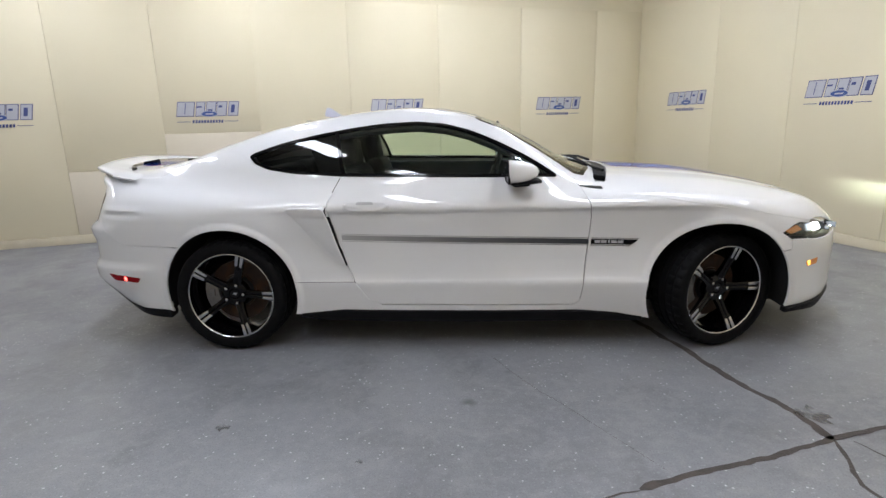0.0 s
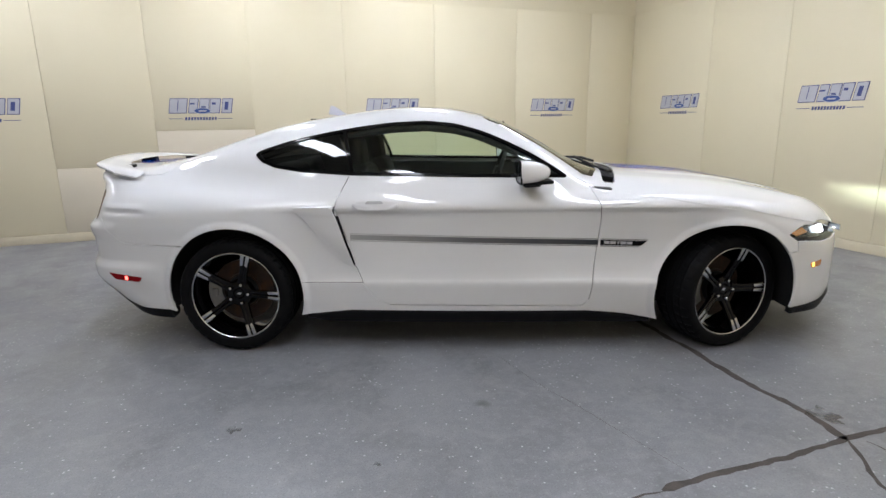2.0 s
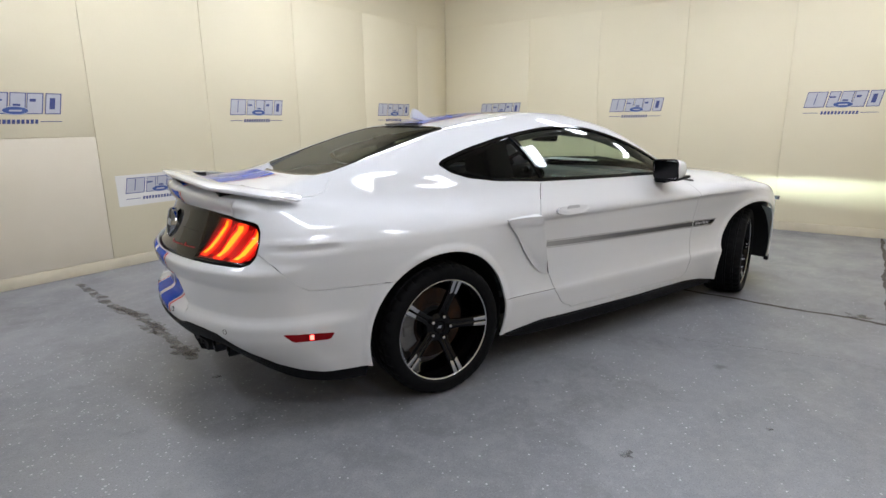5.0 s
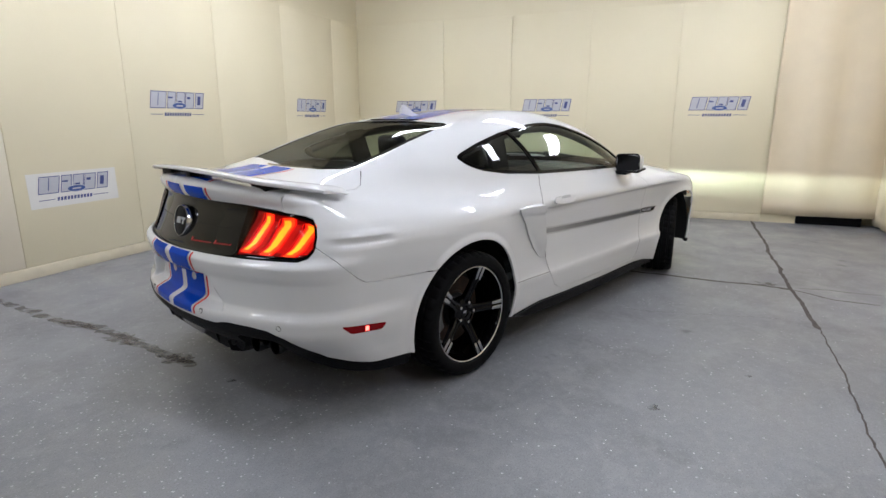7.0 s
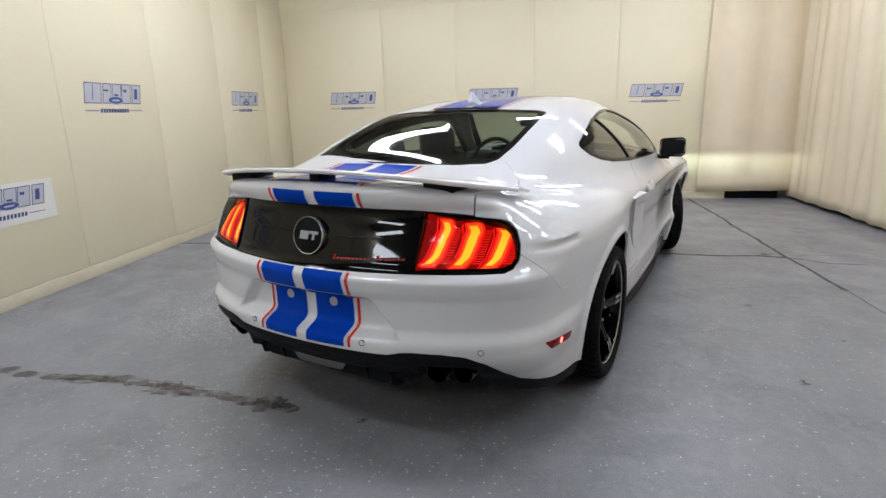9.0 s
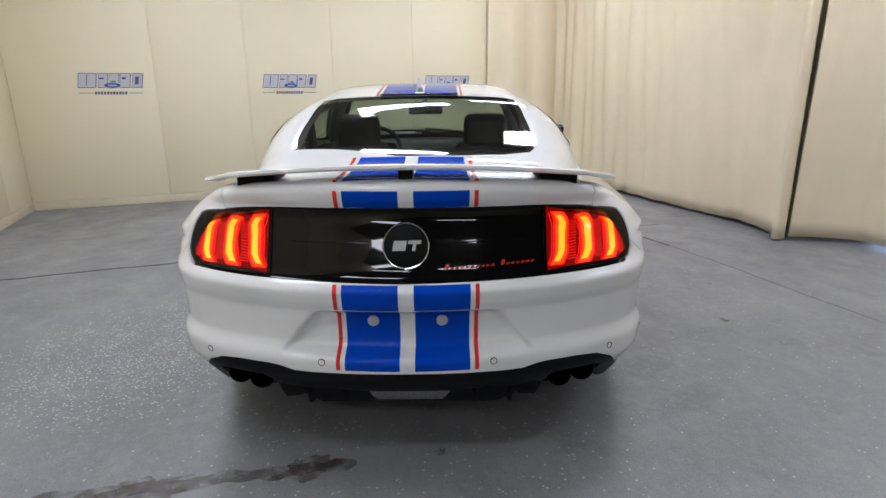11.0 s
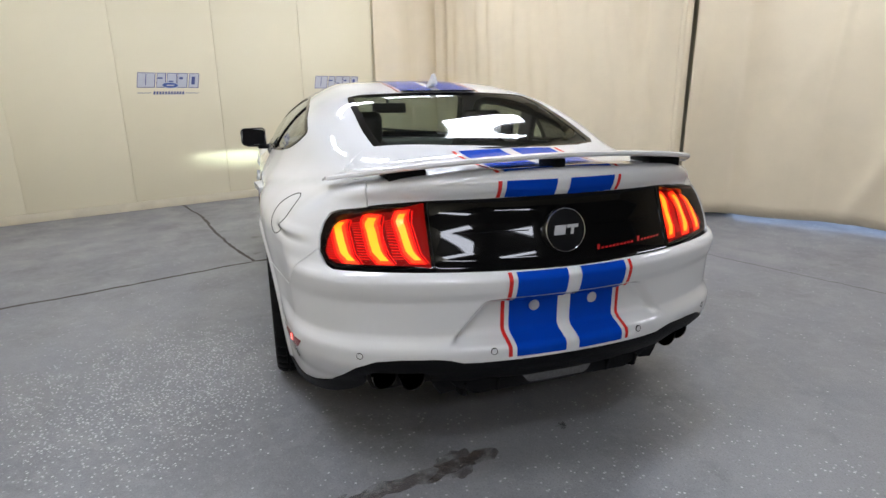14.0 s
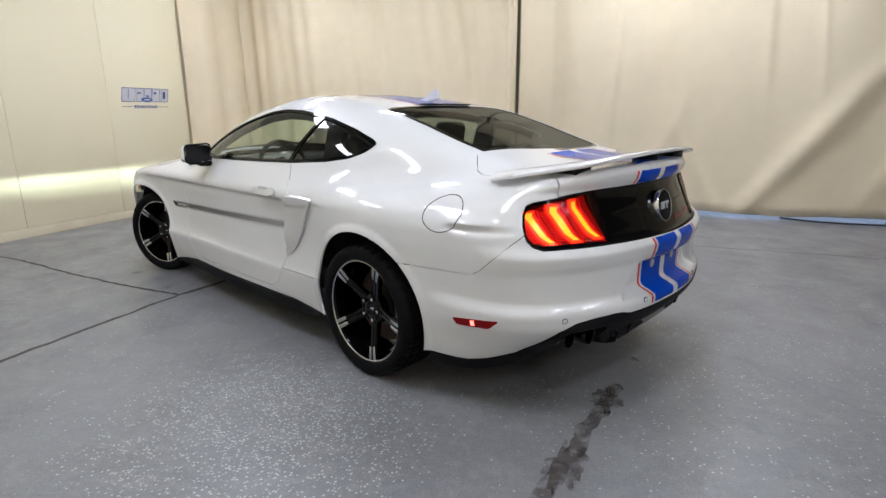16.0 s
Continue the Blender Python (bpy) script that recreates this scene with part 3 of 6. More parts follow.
strip("floor_joint", [(0.90, 0.78), (1.5, 0.76), (2.1, 0.70), (3.0, 0.56), (U_WALL, 0.52)], 0.034, 9, M_JOINT, "dark filled joint in the floor")
strip("floor_joint", [(0.70, -2.19), (0.62, -2.30), (0.52, -2.42), (0.50, -2.70)], 0.022, 10, M_JOINT, "crack branching from a floor joint")
strip("floor_joint", [(0.76, -2.22), (0.80, -2.45), (0.79, -2.9), (0.70, -3.2)], 0.010, 12, M_JOINT, "fine crack in the floor")
strip("floor_crack", [(-0.26, -0.97), (-0.22, -1.3), (-0.12, -1.75), (-0.04, -2.14)], 0.002, 14, M_JOINT, "hairline crack in the floor", wander=0.01)
strip("floor_stain", [(-1.84, 3.3), (-1.89, 2.9), (-1.92, 2.4), (-1.94, 2.0), (-2.00, 1.6), (-2.05, 1.25), (-2.09, 1.02)], 0.085, 15, M_STAIN, "brown dried spill along the floor", lift=0.0016, wander=0.05)
for u, v, ru, rv, sd in ((-1.93, 2.15, 0.06, 0.24, 21), (-1.97, 1.72, 0.085, 0.22, 22), (-2.07, 1.17, 0.075, 0.16, 24), (0.80, -2.02, 0.07, 0.10, 26),
                         (-2.15, 0.72, 0.025, 0.03, 27), (-1.62, -1.26, 0.03, 0.035, 28), (-1.10, -1.70, 0.018, 0.02, 29)):
    blot("floor_stain", u, v, ru, rv, sd)

# ---- car: one smooth form; every panel, pane and stripe is cut out of it ----
def curve(keys):
    """A smooth monotone curve through (place, value) pairs."""
    kx = np.array([k[0] for k in keys], float)
    ky = np.array([k[1] for k in keys], float)
    d = np.diff(ky) / np.diff(kx)
    m = np.zeros(len(kx))
    m[0], m[-1] = d[0], d[-1]
    for i in range(1, len(kx) - 1):
        if d[i - 1] * d[i] > 0:
            w1, w2 = 2 * (kx[i + 1] - kx[i]) + kx[i] - kx[i - 1], kx[i + 1] - kx[i] + 2 * (kx[i] - kx[i - 1])
            m[i] = (w1 + w2) / (w1 / d[i - 1] + w2 / d[i])

    def f(x):
        x = np.clip(np.asarray(x, float), kx[0], kx[-1])
        i = np.clip(np.searchsorted(kx, x) - 1, 0, len(kx) - 2)
        h = kx[i + 1] - kx[i]
        s = (x - kx[i]) / h
        return ((2 * s**3 - 3 * s**2 + 1) * ky[i] + (s**3 - 2 * s**2 + s) * h * m[i]
                + (3 * s**2 - 2 * s**3) * ky[i + 1] + (s**3 - s**2) * h * m[i + 1])
    return f


def smooth(a, b, x):
    s = np.clip((x - a) / (b - a), 0, 1)
    return s * s * (3 - 2 * s)


def smax(a, b, k):
    h = np.clip(0.5 + 0.5 * (a - b) / k, 0, 1)
    return b + (a - b) * h + k * h * (1 - h)


def smin(a, b, k):
    return -smax(-a, -b, k)


WIDTH = curve([(-2.45, 0.87), (-2.2, 0.90), (-1.95, 0.938), (-1.6, 0.988), (-1.36, 1.003), (-0.95, 0.985), (-0.3, 0.985),
               (0.5, 0.985), (1.0, 0.992), (1.36, 1.0), (1.7, 0.985), (2.0, 0.95), (2.35, 0.89)])
DOOR = curve([(0.1, 0.84), (0.2, 0.876), (0.27, 0.896), (0.34, 0.911), (0.381, 0.918), (0.392, 0.918), (0.42, 0.906), (0.46, 0.896), (0.52, 0.890), (0.60, 0.890),
              (0.68, 0.900), (0.74, 0.912), (0.787, 0.922), (0.803, 0.942), (0.818, 0.945), (0.88, 0.93), (0.94, 0.905), (1.0, 0.86), (1.1, 0.80)])
HAUNCH = curve([(0.1, 0.87), (0.2, 0.895), (0.3, 0.912), (0.45, 0.925), (0.6, 0.935), (0.72, 0.945), (0.8, 0.945), (0.86, 0.935), (0.92, 0.905), (1.0, 0.85), (1.1, 0.8)])
TAIL = curve([(0.15, -2.20), (0.30, -2.36), (0.36, -2.415), (0.42, -2.442), (0.47, -2.446), (0.53, -2.444), (0.62, -2.446), (0.66, -2.460), (0.695, -2.466), (0.715, -2.452),
              (0.735, -2.424), (0.77, -2.406), (0.85, -2.371), (0.93, -2.343), (0.965, -2.362), (1.003, -2.370), (1.1, -2.33)])
NOSE = curve([(0.1, 2.18), (0.2, 2.26), (0.3, 2.29), (0.5, 2.29), (0.62, 2.285), (0.72, 2.25), (0.9, 2.16)])
DECK = curve([(-2.5, 1.020), (-2.3, 1.028), (-2.1, 1.026), (-1.9, 1.024), (-1.5, 1.02), (-1.0, 1.015), (-0.5, 1.01), (0.3, 1.0), (0.7, 0.985), (0.95, 0.958), (1.35, 0.925),
              (1.7, 0.866), (1.9, 0.818), (2.08, 0.748), (2.236, 0.65), (2.34, 0.56)])
ROOF = curve([(-2.9, -0.6), (-2.36, 0.2), (-2.25, 0.92), (-1.955, 1.022), (-1.683, 1.106), (-1.4, 1.196), (-1.137, 1.268), (-0.88, 1.311), (-0.6, 1.345), (-0.4, 1.356), (-0.2, 1.348), (-0.05, 1.321),
              (0.1, 1.284), (0.32, 1.182), (0.655, 0.985), (0.85, 0.875), (1.05, 0.76), (1.4, 0.2), (1.9, -0.6)])
CABIN = curve([(0.8, 0.895), (0.9, 0.885), (0.98, 0.855), (1.05, 0.818), (1.15, 0.738), (1.25, 0.632), (1.31, 0.555), (1.4, 0.46)])
CABIN_X = curve([(-2.1, 0.64), (-1.8, 0.725), (-1.4, 0.868), (-1.0, 0.965), (-0.5, 1.0), (0.0, 0.995), (0.4, 0.96), (0.8, 0.90)])
REAR_HUB, FRONT_HUB, ARCH = -1.365, 1.335, 0.383


def form(x, y, z):
    """Below nought inside the car's body."""
    ay = np.abs(y)
    crease = smooth(-1.15, -0.75, x) * (1 - smooth(1.05, 1.45, x))
    w = (HAUNCH(z) * (1 - crease) + DOOR(z) * crease) * WIDTH(x)
    for hub in (REAR_HUB, FRONT_HUB):
        r = np.sqrt((x - hub) ** 2 + (z - 0.33) ** 2)
        w = w + 0.009 * (1 - smooth(0.390, 0.425, r)) + 0.003 * (1 - smooth(0.43, 0.60, r))
    # the short crease before the tail lights
    w = w + 0.012 * np.exp(-((x + 2.00) / 0.13) ** 4) * (np.exp(-((z - 0.820) / 0.015) ** 2) - np.exp(-((z - 0.793) / 0.014) ** 2))
    flare = 0.026 * (1 - smooth(0.462, 0.520, z)) * smooth(0.30, 0.42, z)
    w = w + flare * 0.7 * smooth(-1.72, -1.95, x)
    # the haunch leans in above the lamps
    w = w - 0.085 * smooth(-1.05, -1.95, x) * smooth(0.76, 0.99, z)
    side = ay - w
    crown = 0.10 * ay**2 + 0.055 * smooth(0.55, 0.95, ay)
    crown = crown * (1 - 0.40 * smooth(0.6, 1.1, x))
    dome = 0.004 * smooth(0.9, 1.2, x) * (1 - smooth(0.30, 0.42, ay)) * (1 - smooth(1.9, 2.2, x))
    top = (z - (DECK(x) - crown * smooth(-2.6, -1.9, x) - crown * 0.6 * (1 - smooth(-2.6, -1.9, x)) + dome)) * 0.95
    plate = 1 - smooth(0.265, 0.305, ay - 0.80 * (0.62 - z))
    recess = 0.045 * plate * smooth(0.470, 0.505, z) * (1 - smooth(0.612, 0.628, z))
    tail = (TAIL(z) + 0.28 * ay**2 + 0.15 * ay**4 + recess - flare) - x
    nose = x - (NOSE(z) - 0.52 * ay**2 - 0.22 * ay**4)
    ends = smax(tail, nose, 0.02)
    soft = smax(smax(side, top, 0.065), ends, 0.16)
    crisp = smax(smax(side, ends, 0.135), top, 0.045)
    back = 1 - smooth(-1.9, -1.3, x)
    body = soft * (1 - back) + crisp * back
    cw = CABIN(z) * CABIN_X(x)
    cabin = smax((ay - cw) * 0.92, (z - (ROOF(x) - 0.045 * ay**2 - 0.16 * ay**4)) * 0.9, 0.10)
    return smin(body, cabin, 0.075)


def meet(p, d, far, fine=0.0135):
    """Where rays from points inside, along d, leave the form for good."""
    n = max(40, int(far / fine))
    lo = np.zeros(len(p))
    for k in range(1, n):
        q = p + d * (far * k / n)
        lo = np.where(form(q[:, 0], q[:, 1], q[:, 2]) < 0, far * k / n, lo)
    hi = lo + far / n
    for _ in range(20):
        mid = 0.5 * (lo + hi)
        q = p + d * mid[:, None]
        inside = form(q[:, 0], q[:, 1], q[:, 2]) < 0
        lo, hi = np.where(inside, mid, lo), np.where(inside, hi, mid)
    return p + d * (0.5 * (lo + hi))[:, None]


HUB_X, HUB_Y, FAN = 1.80, 0.45, 0.55
T_CORNER = HUB_X + FAN * math.pi / 2
T_END = T_CORNER + HUB_Y


def belt(uv):
    """The body's flank: (way round the car, height). Nought to HUB_X is the right side, T_END the middle of the nose, -T_END of the tail."""
    t, z = uv[:, 0], uv[:, 1]
    a = np.clip((np.abs(t) - HUB_X) / FAN, 0, math.pi / 2)
    s = np.sign(t)
    p = np.stack([np.clip(t, -HUB_X, HUB_X), -HUB_Y + np.maximum(np.abs(t) - T_CORNER, 0), z], 1)
    d = np.stack([s * np.sin(a), -np.cos(a), np.zeros(len(t))], 1)
    return meet(p, d, 0.80)


AXIS = 0.78


def shell(uv):
    """The body's upper side: (place along the car, angle up from the right flank in units of 0.8 m)."""
    x, a = uv[:, 0], uv[:, 1] / 0.8
    p = np.stack([x, np.zeros(len(x)), np.full(len(x), AXIS)], 1)
    d = np.stack([np.zeros(len(x)), -np.cos(a), np.sin(a)], 1)
    return meet(p, d, 1.12)


def over(uv):
    """The body's upper side seen from above: (place along the car, place across)."""
    p = np.stack([uv[:, 0], uv[:, 1], np.full(len(uv), 0.40)], 1)
    return meet(p, np.tile([0.0, 0.0, 1.0], (len(p), 1)), 1.0, 0.005)


def to_shell(p):
    p = np.atleast_2d(p)
    return np.stack([p[:, 0], 0.8 * np.arctan2(p[:, 2] - AXIS, -p[:, 1])], 1)


def on_top(xy):
    """The upper side over (x, y), as a place of shell()."""
    xy = np.atleast_2d(np.asarray(xy, float))
    p = np.stack([xy[:, 0], xy[:, 1], np.full(len(xy), 0.6)], 1)
    return to_shell(meet(p, np.tile([0.0, 0.0, 1.0], (len(p), 1)), 0.85))


def on_side(xz):
    """The right side at (x, z), as a place of shell()."""
    xz = np.atleast_2d(np.asarray(xz, float))
    p = np.stack([xz[:, 0], np.full(len(xz), -0.3), xz[:, 1]], 1)
    return to_shell(meet(p, np.tile([0.0, -1.0, 0.0], (len(p), 1)), 0.85))


def normals(p):
    e = 0.004
    g = np.stack([form(p[:, 0] + e, p[:, 1], p[:, 2]) - form(p[:, 0] - e, p[:, 1], p[:, 2]),
                  form(p[:, 0], p[:, 1] + e, p[:, 2]) - form(p[:, 0], p[:, 1] - e, p[:, 2]),
                  form(p[:, 0], p[:, 1], p[:, 2] + e) - form(p[:, 0], p[:, 1], p[:, 2] - e)], 1)
    return g / np.maximum(np.linalg.norm(g, axis=1), 1e-9)[:, None]

# ---- car: panels ----
def fill(outline, step, holes=()):
    """Triangles that fill an outline in the plane, with a regular inside."""
    from mathutils.geometry import delaunay_2d_cdt
    loops, edges, pts = [outline, *holes], [], []
    for loop in loops:
        start = len(pts)
        dense = []
        for i in range(len(loop)):
            a, b = np.asarray(loop[i], float), np.asarray(loop[(i + 1) % len(loop)], float)
            n = max(1, int(math.ceil(np.linalg.norm(b - a) / step)))
            dense += [a + (b - a) * k / n for k in range(n)]
        pts += [Vector(p) for p in dense]
        edges += [(start + i, start + (i + 1) % len(dense)) for i in range(len(dense))]
    rim = len(pts)
    poly = np.array([tuple(p) for p in pts])
    lo, hi = poly.min(0), poly.max(0)
    gx, gy = np.meshgrid(np.arange(lo[0] + step / 2, hi[0], step), np.arange(lo[1] + step / 2, hi[1], step))
    g = np.stack([gx.ravel(), gy.ravel()], 1)
    inside = np.zeros(len(g), bool)
    near = np.full(len(g), 9.0)
    for i, j in edges:
        a, b = poly[i], poly[j]
        cross = ((a[1] > g[:, 1]) != (b[1] > g[:, 1]))
        with np.errstate(divide="ignore", invalid="ignore"):
            xc = (b[0] - a[0]) * (g[:, 1] - a[1]) / (b[1] - a[1]) + a[0]
        inside ^= cross & (g[:, 0] < xc)
        near = np.minimum(near, np.hypot(g[:, 0] - a[0], g[:, 1] - a[1]))
    pts += [Vector(p) for p in g[inside & (near > step * 0.45)]]
    vs, es, fs, *_ = delaunay_2d_cdt(pts, edges, [], 2 if holes else 1, 1e-7)
    vs = np.array([tuple(v) for v in vs])
    if holes:
        c = np.array([vs[list(f)].mean(0) for f in fs])
        odd = np.zeros(len(fs), bool)
        for i, j in edges:
            a, b = poly[i], poly[j]
            if a[1] != b[1]:
                odd ^= ((a[1] > c[:, 1]) != (b[1] > c[:, 1])) & (c[:, 0] < (b[0] - a[0]) * (c[:, 1] - a[1]) / (b[1] - a[1]) + a[0])
        keep = [f for f, k in zip(fs, odd) if k]
        fs = keep
    return vs, [tuple(f) for f in fs]


def panel(name, outline, mat, parent, lay=None, step=0.018, lift=0.0, deep=0.012, label="", mirror=False, holes=(), dent=None, gap=0.0):
    """A piece of the body's skin inside an outline of belt() or shell() places, with turned-in edges. mirror: on the left side as well, as a second part."""
    lay = lay or belt
    uv, fs = fill([tuple(p) for p in outline], step, holes)
    p = lay(uv)
    n = normals(p)
    p = p + n * lift
    if dent is not None:
        p = p + n * dent(p)[:, None]
    tri = np.array([f[:3] for f in fs])
    facing = np.einsum("ij,ij->i", np.cross(p[tri[:, 1]] - p[tri[:, 0]], p[tri[:, 2]] - p[tri[:, 0]]), n[tri[:, 0]])
    if facing.sum() < 0:
        fs = [f[::-1] for f in fs]
    count = {}
    for f in fs:
        for a, b in zip(f, f[1:] + f[:1]):
            count[(a, b)] = True
    edge = [(a, b) for a, b in count if (b, a) not in count]
    verts, vn, faces = [*p], [*n], list(fs)
    if dent is not None:
        # the risen surface has its own slope
        fn = np.cross(p[tri[:, 1]] - p[tri[:, 0]], p[tri[:, 2]] - p[tri[:, 0]]) * (1 if facing.sum() >= 0 else -1)
        n = np.zeros_like(p)
        for k in range(3):
            np.add.at(n, tri[:, k], fn)
        n /= np.maximum(np.linalg.norm(n, axis=1), 1e-9)[:, None]
        vn = [*n]
    if deep:
        for a, b in edge:
            k = len(verts)
            out = np.cross(p[b] - p[a], n[a])
            out = out / max(np.linalg.norm(out), 1e-9)
            verts += [p[a], p[b], p[b] - n[b] * deep, p[a] - n[a] * deep]
            vn += [out + n[a] * 0.6, out + n[b] * 0.6, out, out]
            faces.append((k + 1, k, k + 3, k + 2))
    vn = np.array(vn)
    vn = vn / np.linalg.norm(vn, axis=1)[:, None]
    made = None
    for flip in ((1, -1) if mirror else (1,)):
        v2 = np.array(verts) * [1, flip, 1]
        f2 = faces if flip == 1 else [f[::-1] for f in faces]
        me = mesh_of(name, v2, f2, mat)
        me.normals_split_custom_set_from_vertices([tuple(x) for x in vn * [1, flip, 1]])
        ob = child(name, me, parent, label)
        made = made or ob
    return made


def arc(cx, cz, r, a0, a1, n=24):
    return [(cx + r * math.cos(radians(a0 + (a1 - a0) * i / n)), cz + r * math.sin(radians(a0 + (a1 - a0) * i / n))) for i in range(n + 1)]


def line(p, q, n):
    p, q = np.asarray(p, float), np.asarray(q, float)
    return [tuple(p + (q - p) * i / n) for i in range(n + 1)]


def tail_t(y):
    return -(T_CORNER + HUB_Y - abs(y)) if abs(y) <= HUB_Y else None


car = thing("car", "white fastback coupe with blue racing stripes, tail lamps lit", "car")

GAP = 0.0055
BELT_TOP = 0.90
C_T = 0.8 * math.pi   # shell() places mirror about half of this


def flip(pts):
    return [(x, C_T - a) for x, a in pts][::-1]


def edge_shell(pts, n=6):
    """A line of belt() places, as places of shell()."""
    out = []
    for p, q in zip(pts, pts[1:]):
        out += line(p, q, n)[:-1]
    return [tuple(q) for q in to_shell(belt(np.array(out + [pts[-1]])))]


def edge_over(pts, n=6):
    out = []
    for p, q in zip(pts, pts[1:]):
        out += line(p, q, n)[:-1]
    return [tuple(q[:2]) for q in belt(np.array(out + [pts[-1]]))]


def rounded(pts, r=0.02, n=4):
    """An outline with its corners rounded off."""
    out = []
    k = len(pts)
    for i in range(k):
        p, a, b = np.asarray(pts[i], float), np.asarray(pts[i - 1], float), np.asarray(pts[(i + 1) % k], float)
        ra, rb = min(r, np.linalg.norm(a - p) * 0.45), min(r, np.linalg.norm(b - p) * 0.45)
        p0, p1 = p + (a - p) / np.linalg.norm(a - p) * ra, p + (b - p) / np.linalg.norm(b - p) * rb
        for j in range(n + 1):
            s = j / n
            out.append(tuple((1 - s) ** 2 * p0 + 2 * s * (1 - s) * p + s * s * p1))
    return out


def inset(pts, d):
    """An outline moved inward by d."""
    p = np.array(pts, float)
    area = 0.5 * np.sum(p[:, 0] * np.roll(p[:, 1], -1) - np.roll(p[:, 0], -1) * p[:, 1])
    t = np.roll(p, -1, 0) - np.roll(p, 1, 0)
    t /= np.maximum(np.linalg.norm(t, axis=1), 1e-9)[:, None]
    nrm = np.stack([-t[:, 1], t[:, 0]], 1) * (1 if area > 0 else -1)
    return [tuple(q) for q in p + nrm * d]


# flank
DOOR_FRONT = [(0.565, 0.258), (0.600, 0.285), (0.612, 0.36), (0.622, 0.48), (0.640, 0.66), (0.645, 0.75), (0.636, 0.82), (0.60, BELT_TOP)]
DOOR_REAR = [(-0.742, BELT_TOP), (-0.766, 0.85), (-0.775, 0.815), (-0.735, 0.68), (-0.69, 0.52), (-0.638, 0.393), (-0.575, 0.305), (-0.50, 0.270)]
SILL_LOW = [(-0.965, 0.205), (-0.85, 0.226), (-0.72, 0.236), (0.65, 0.222), (0.80, 0.205), (0.945, 0.170)]
panel("door", DOOR_FRONT + DOOR_REAR, M_WHITE, car, step=0.012, label="white door with a body crease", mirror=True)
g = GAP
fr = [(x + g, z) for x, z in DOOR_FRONT]
rr = [(x - g, z) for x, z in DOOR_REAR]


def arch(hub, a0, a1, n=26):
    return arc(hub, 0.33, ARCH, a0, a1, n)


A_F = math.degrees(math.asin((0.205 - 0.33) / ARCH))
A_G = math.degrees(math.asin((0.170 - 0.33) / ARCH))
A_H = math.degrees(math.asin((0.222 - 0.33) / ARCH))
FENDER_TOP = [(0.604, BELT_TOP), (0.80, 0.877), (1.0, 0.848), (1.2, 0.815), (1.4, 0.78), (1.6, 0.742), (1.75, 0.712), (1.84, 0.695)]
# the lamp's outline at the front corner
HEADLAMP = [(1.640, 0.650), (1.70, 0.680), (1.79, 0.700), (1.95, 0.700), (2.14, 0.690), (2.38, 0.662), (2.40, 0.61), (2.20, 0.595), (1.95, 0.600), (1.70, 0.622)]
panel("front_fender", FENDER_TOP + [(1.78, 0.708), (1.70, 0.689), (1.630, 0.652), (1.69, 0.614), (1.70, 0.56)] + arch(FRONT_HUB, 36, 180 - A_G)
      + [(0.80, 0.205), (0.60, 0.223), (0.565, 0.252)] + [p for p in fr if p[1] < BELT_TOP][1:], M_WHITE, car, step=0.013, mirror=True)
QUARTER_TOP = [(-0.742 - g, BELT_TOP), (-1.1, BELT_TOP), (-1.5, BELT_TOP), (-1.9, BELT_TOP), (-2.1, 0.908), (-2.3, 0.950), (-2.445, 0.985)]
BAND_TOP = [(-2.45, 0.915), (-2.40, 0.911), (-2.33, 0.904), (-2.29, 0.893), (-2.268, 0.865), (-2.262, 0.82), (-2.268, 0.785)]
BAND_LOW = [(-2.275, 0.768), (-2.30, 0.744), (-2.34, 0.732), (-2.50, 0.731), (-2.70, 0.730), (-T_END, 0.726)]
SEAM = [(-2.268, 0.785), (-2.173, 0.725), (-2.076, 0.640), (-2.04, 0.622), (-1.95, 0.616), (-1.67, 0.612)]
a_seam = math.degrees(math.atan2(0.612 - 0.33, -1.67 - REAR_HUB))
panel("quarter_panel", QUARTER_TOP + BAND_TOP + SEAM[1:-1] + arch(REAR_HUB, 180 - 47.5, A_F) + [(-0.72, 0.236), (-0.5, 0.234), (-0.50, 0.262)] + rr[::-1][:-1], M_WHITE, car, step=0.013, mirror=True)
panel("sill", [(-0.4996, 0.234), (0.598, 0.2228), (0.5635, 0.2512), (-0.4996, 0.2632)], M_WHITE, car, mirror=True)
VALANCE_TOP = [(-1.755, 0.228), (-2.0, 0.232), (-2.12, 0.252), (-2.25, 0.290), (-2.33, 0.340), (-2.41, 0.402), (-2.48, 0.432), (-2.56, 0.442), (-2.66, 0.444), (-2.70, 0.440), (-2.745, 0.428), (-2.80, 0.427), (-T_END, 0.430)]
low_seam = [(t, z - 0.0032) for t, z in SEAM]
panel("rear_bumper", low_seam[:-1] + arch(REAR_HUB, 180 - 46.5, 180 - A_H) + VALANCE_TOP + [(t, z - g) for t, z in BAND_LOW[::-1]], M_WHITE, car, step=0.014,
      label="white bumper with a plate recess", mirror=True)
panel("front_bumper", [(1.705, 0.555), (1.70, 0.612), (1.95, 0.590), (2.20, 0.586), (2.42, 0.60), (T_END, 0.58), (T_END, 0.24), (1.72, 0.235)] + arch(FRONT_HUB, -14, 35), M_WHITE, car, mirror=True)
panel("front_splitter", [(1.70, 0.232), (T_END, 0.236), (T_END, 0.175), (2.2, 0.175), (1.70, 0.205)], M_TRIM, car, lift=0.012, deep=0.03, mirror=True, label="black lip spoiler")
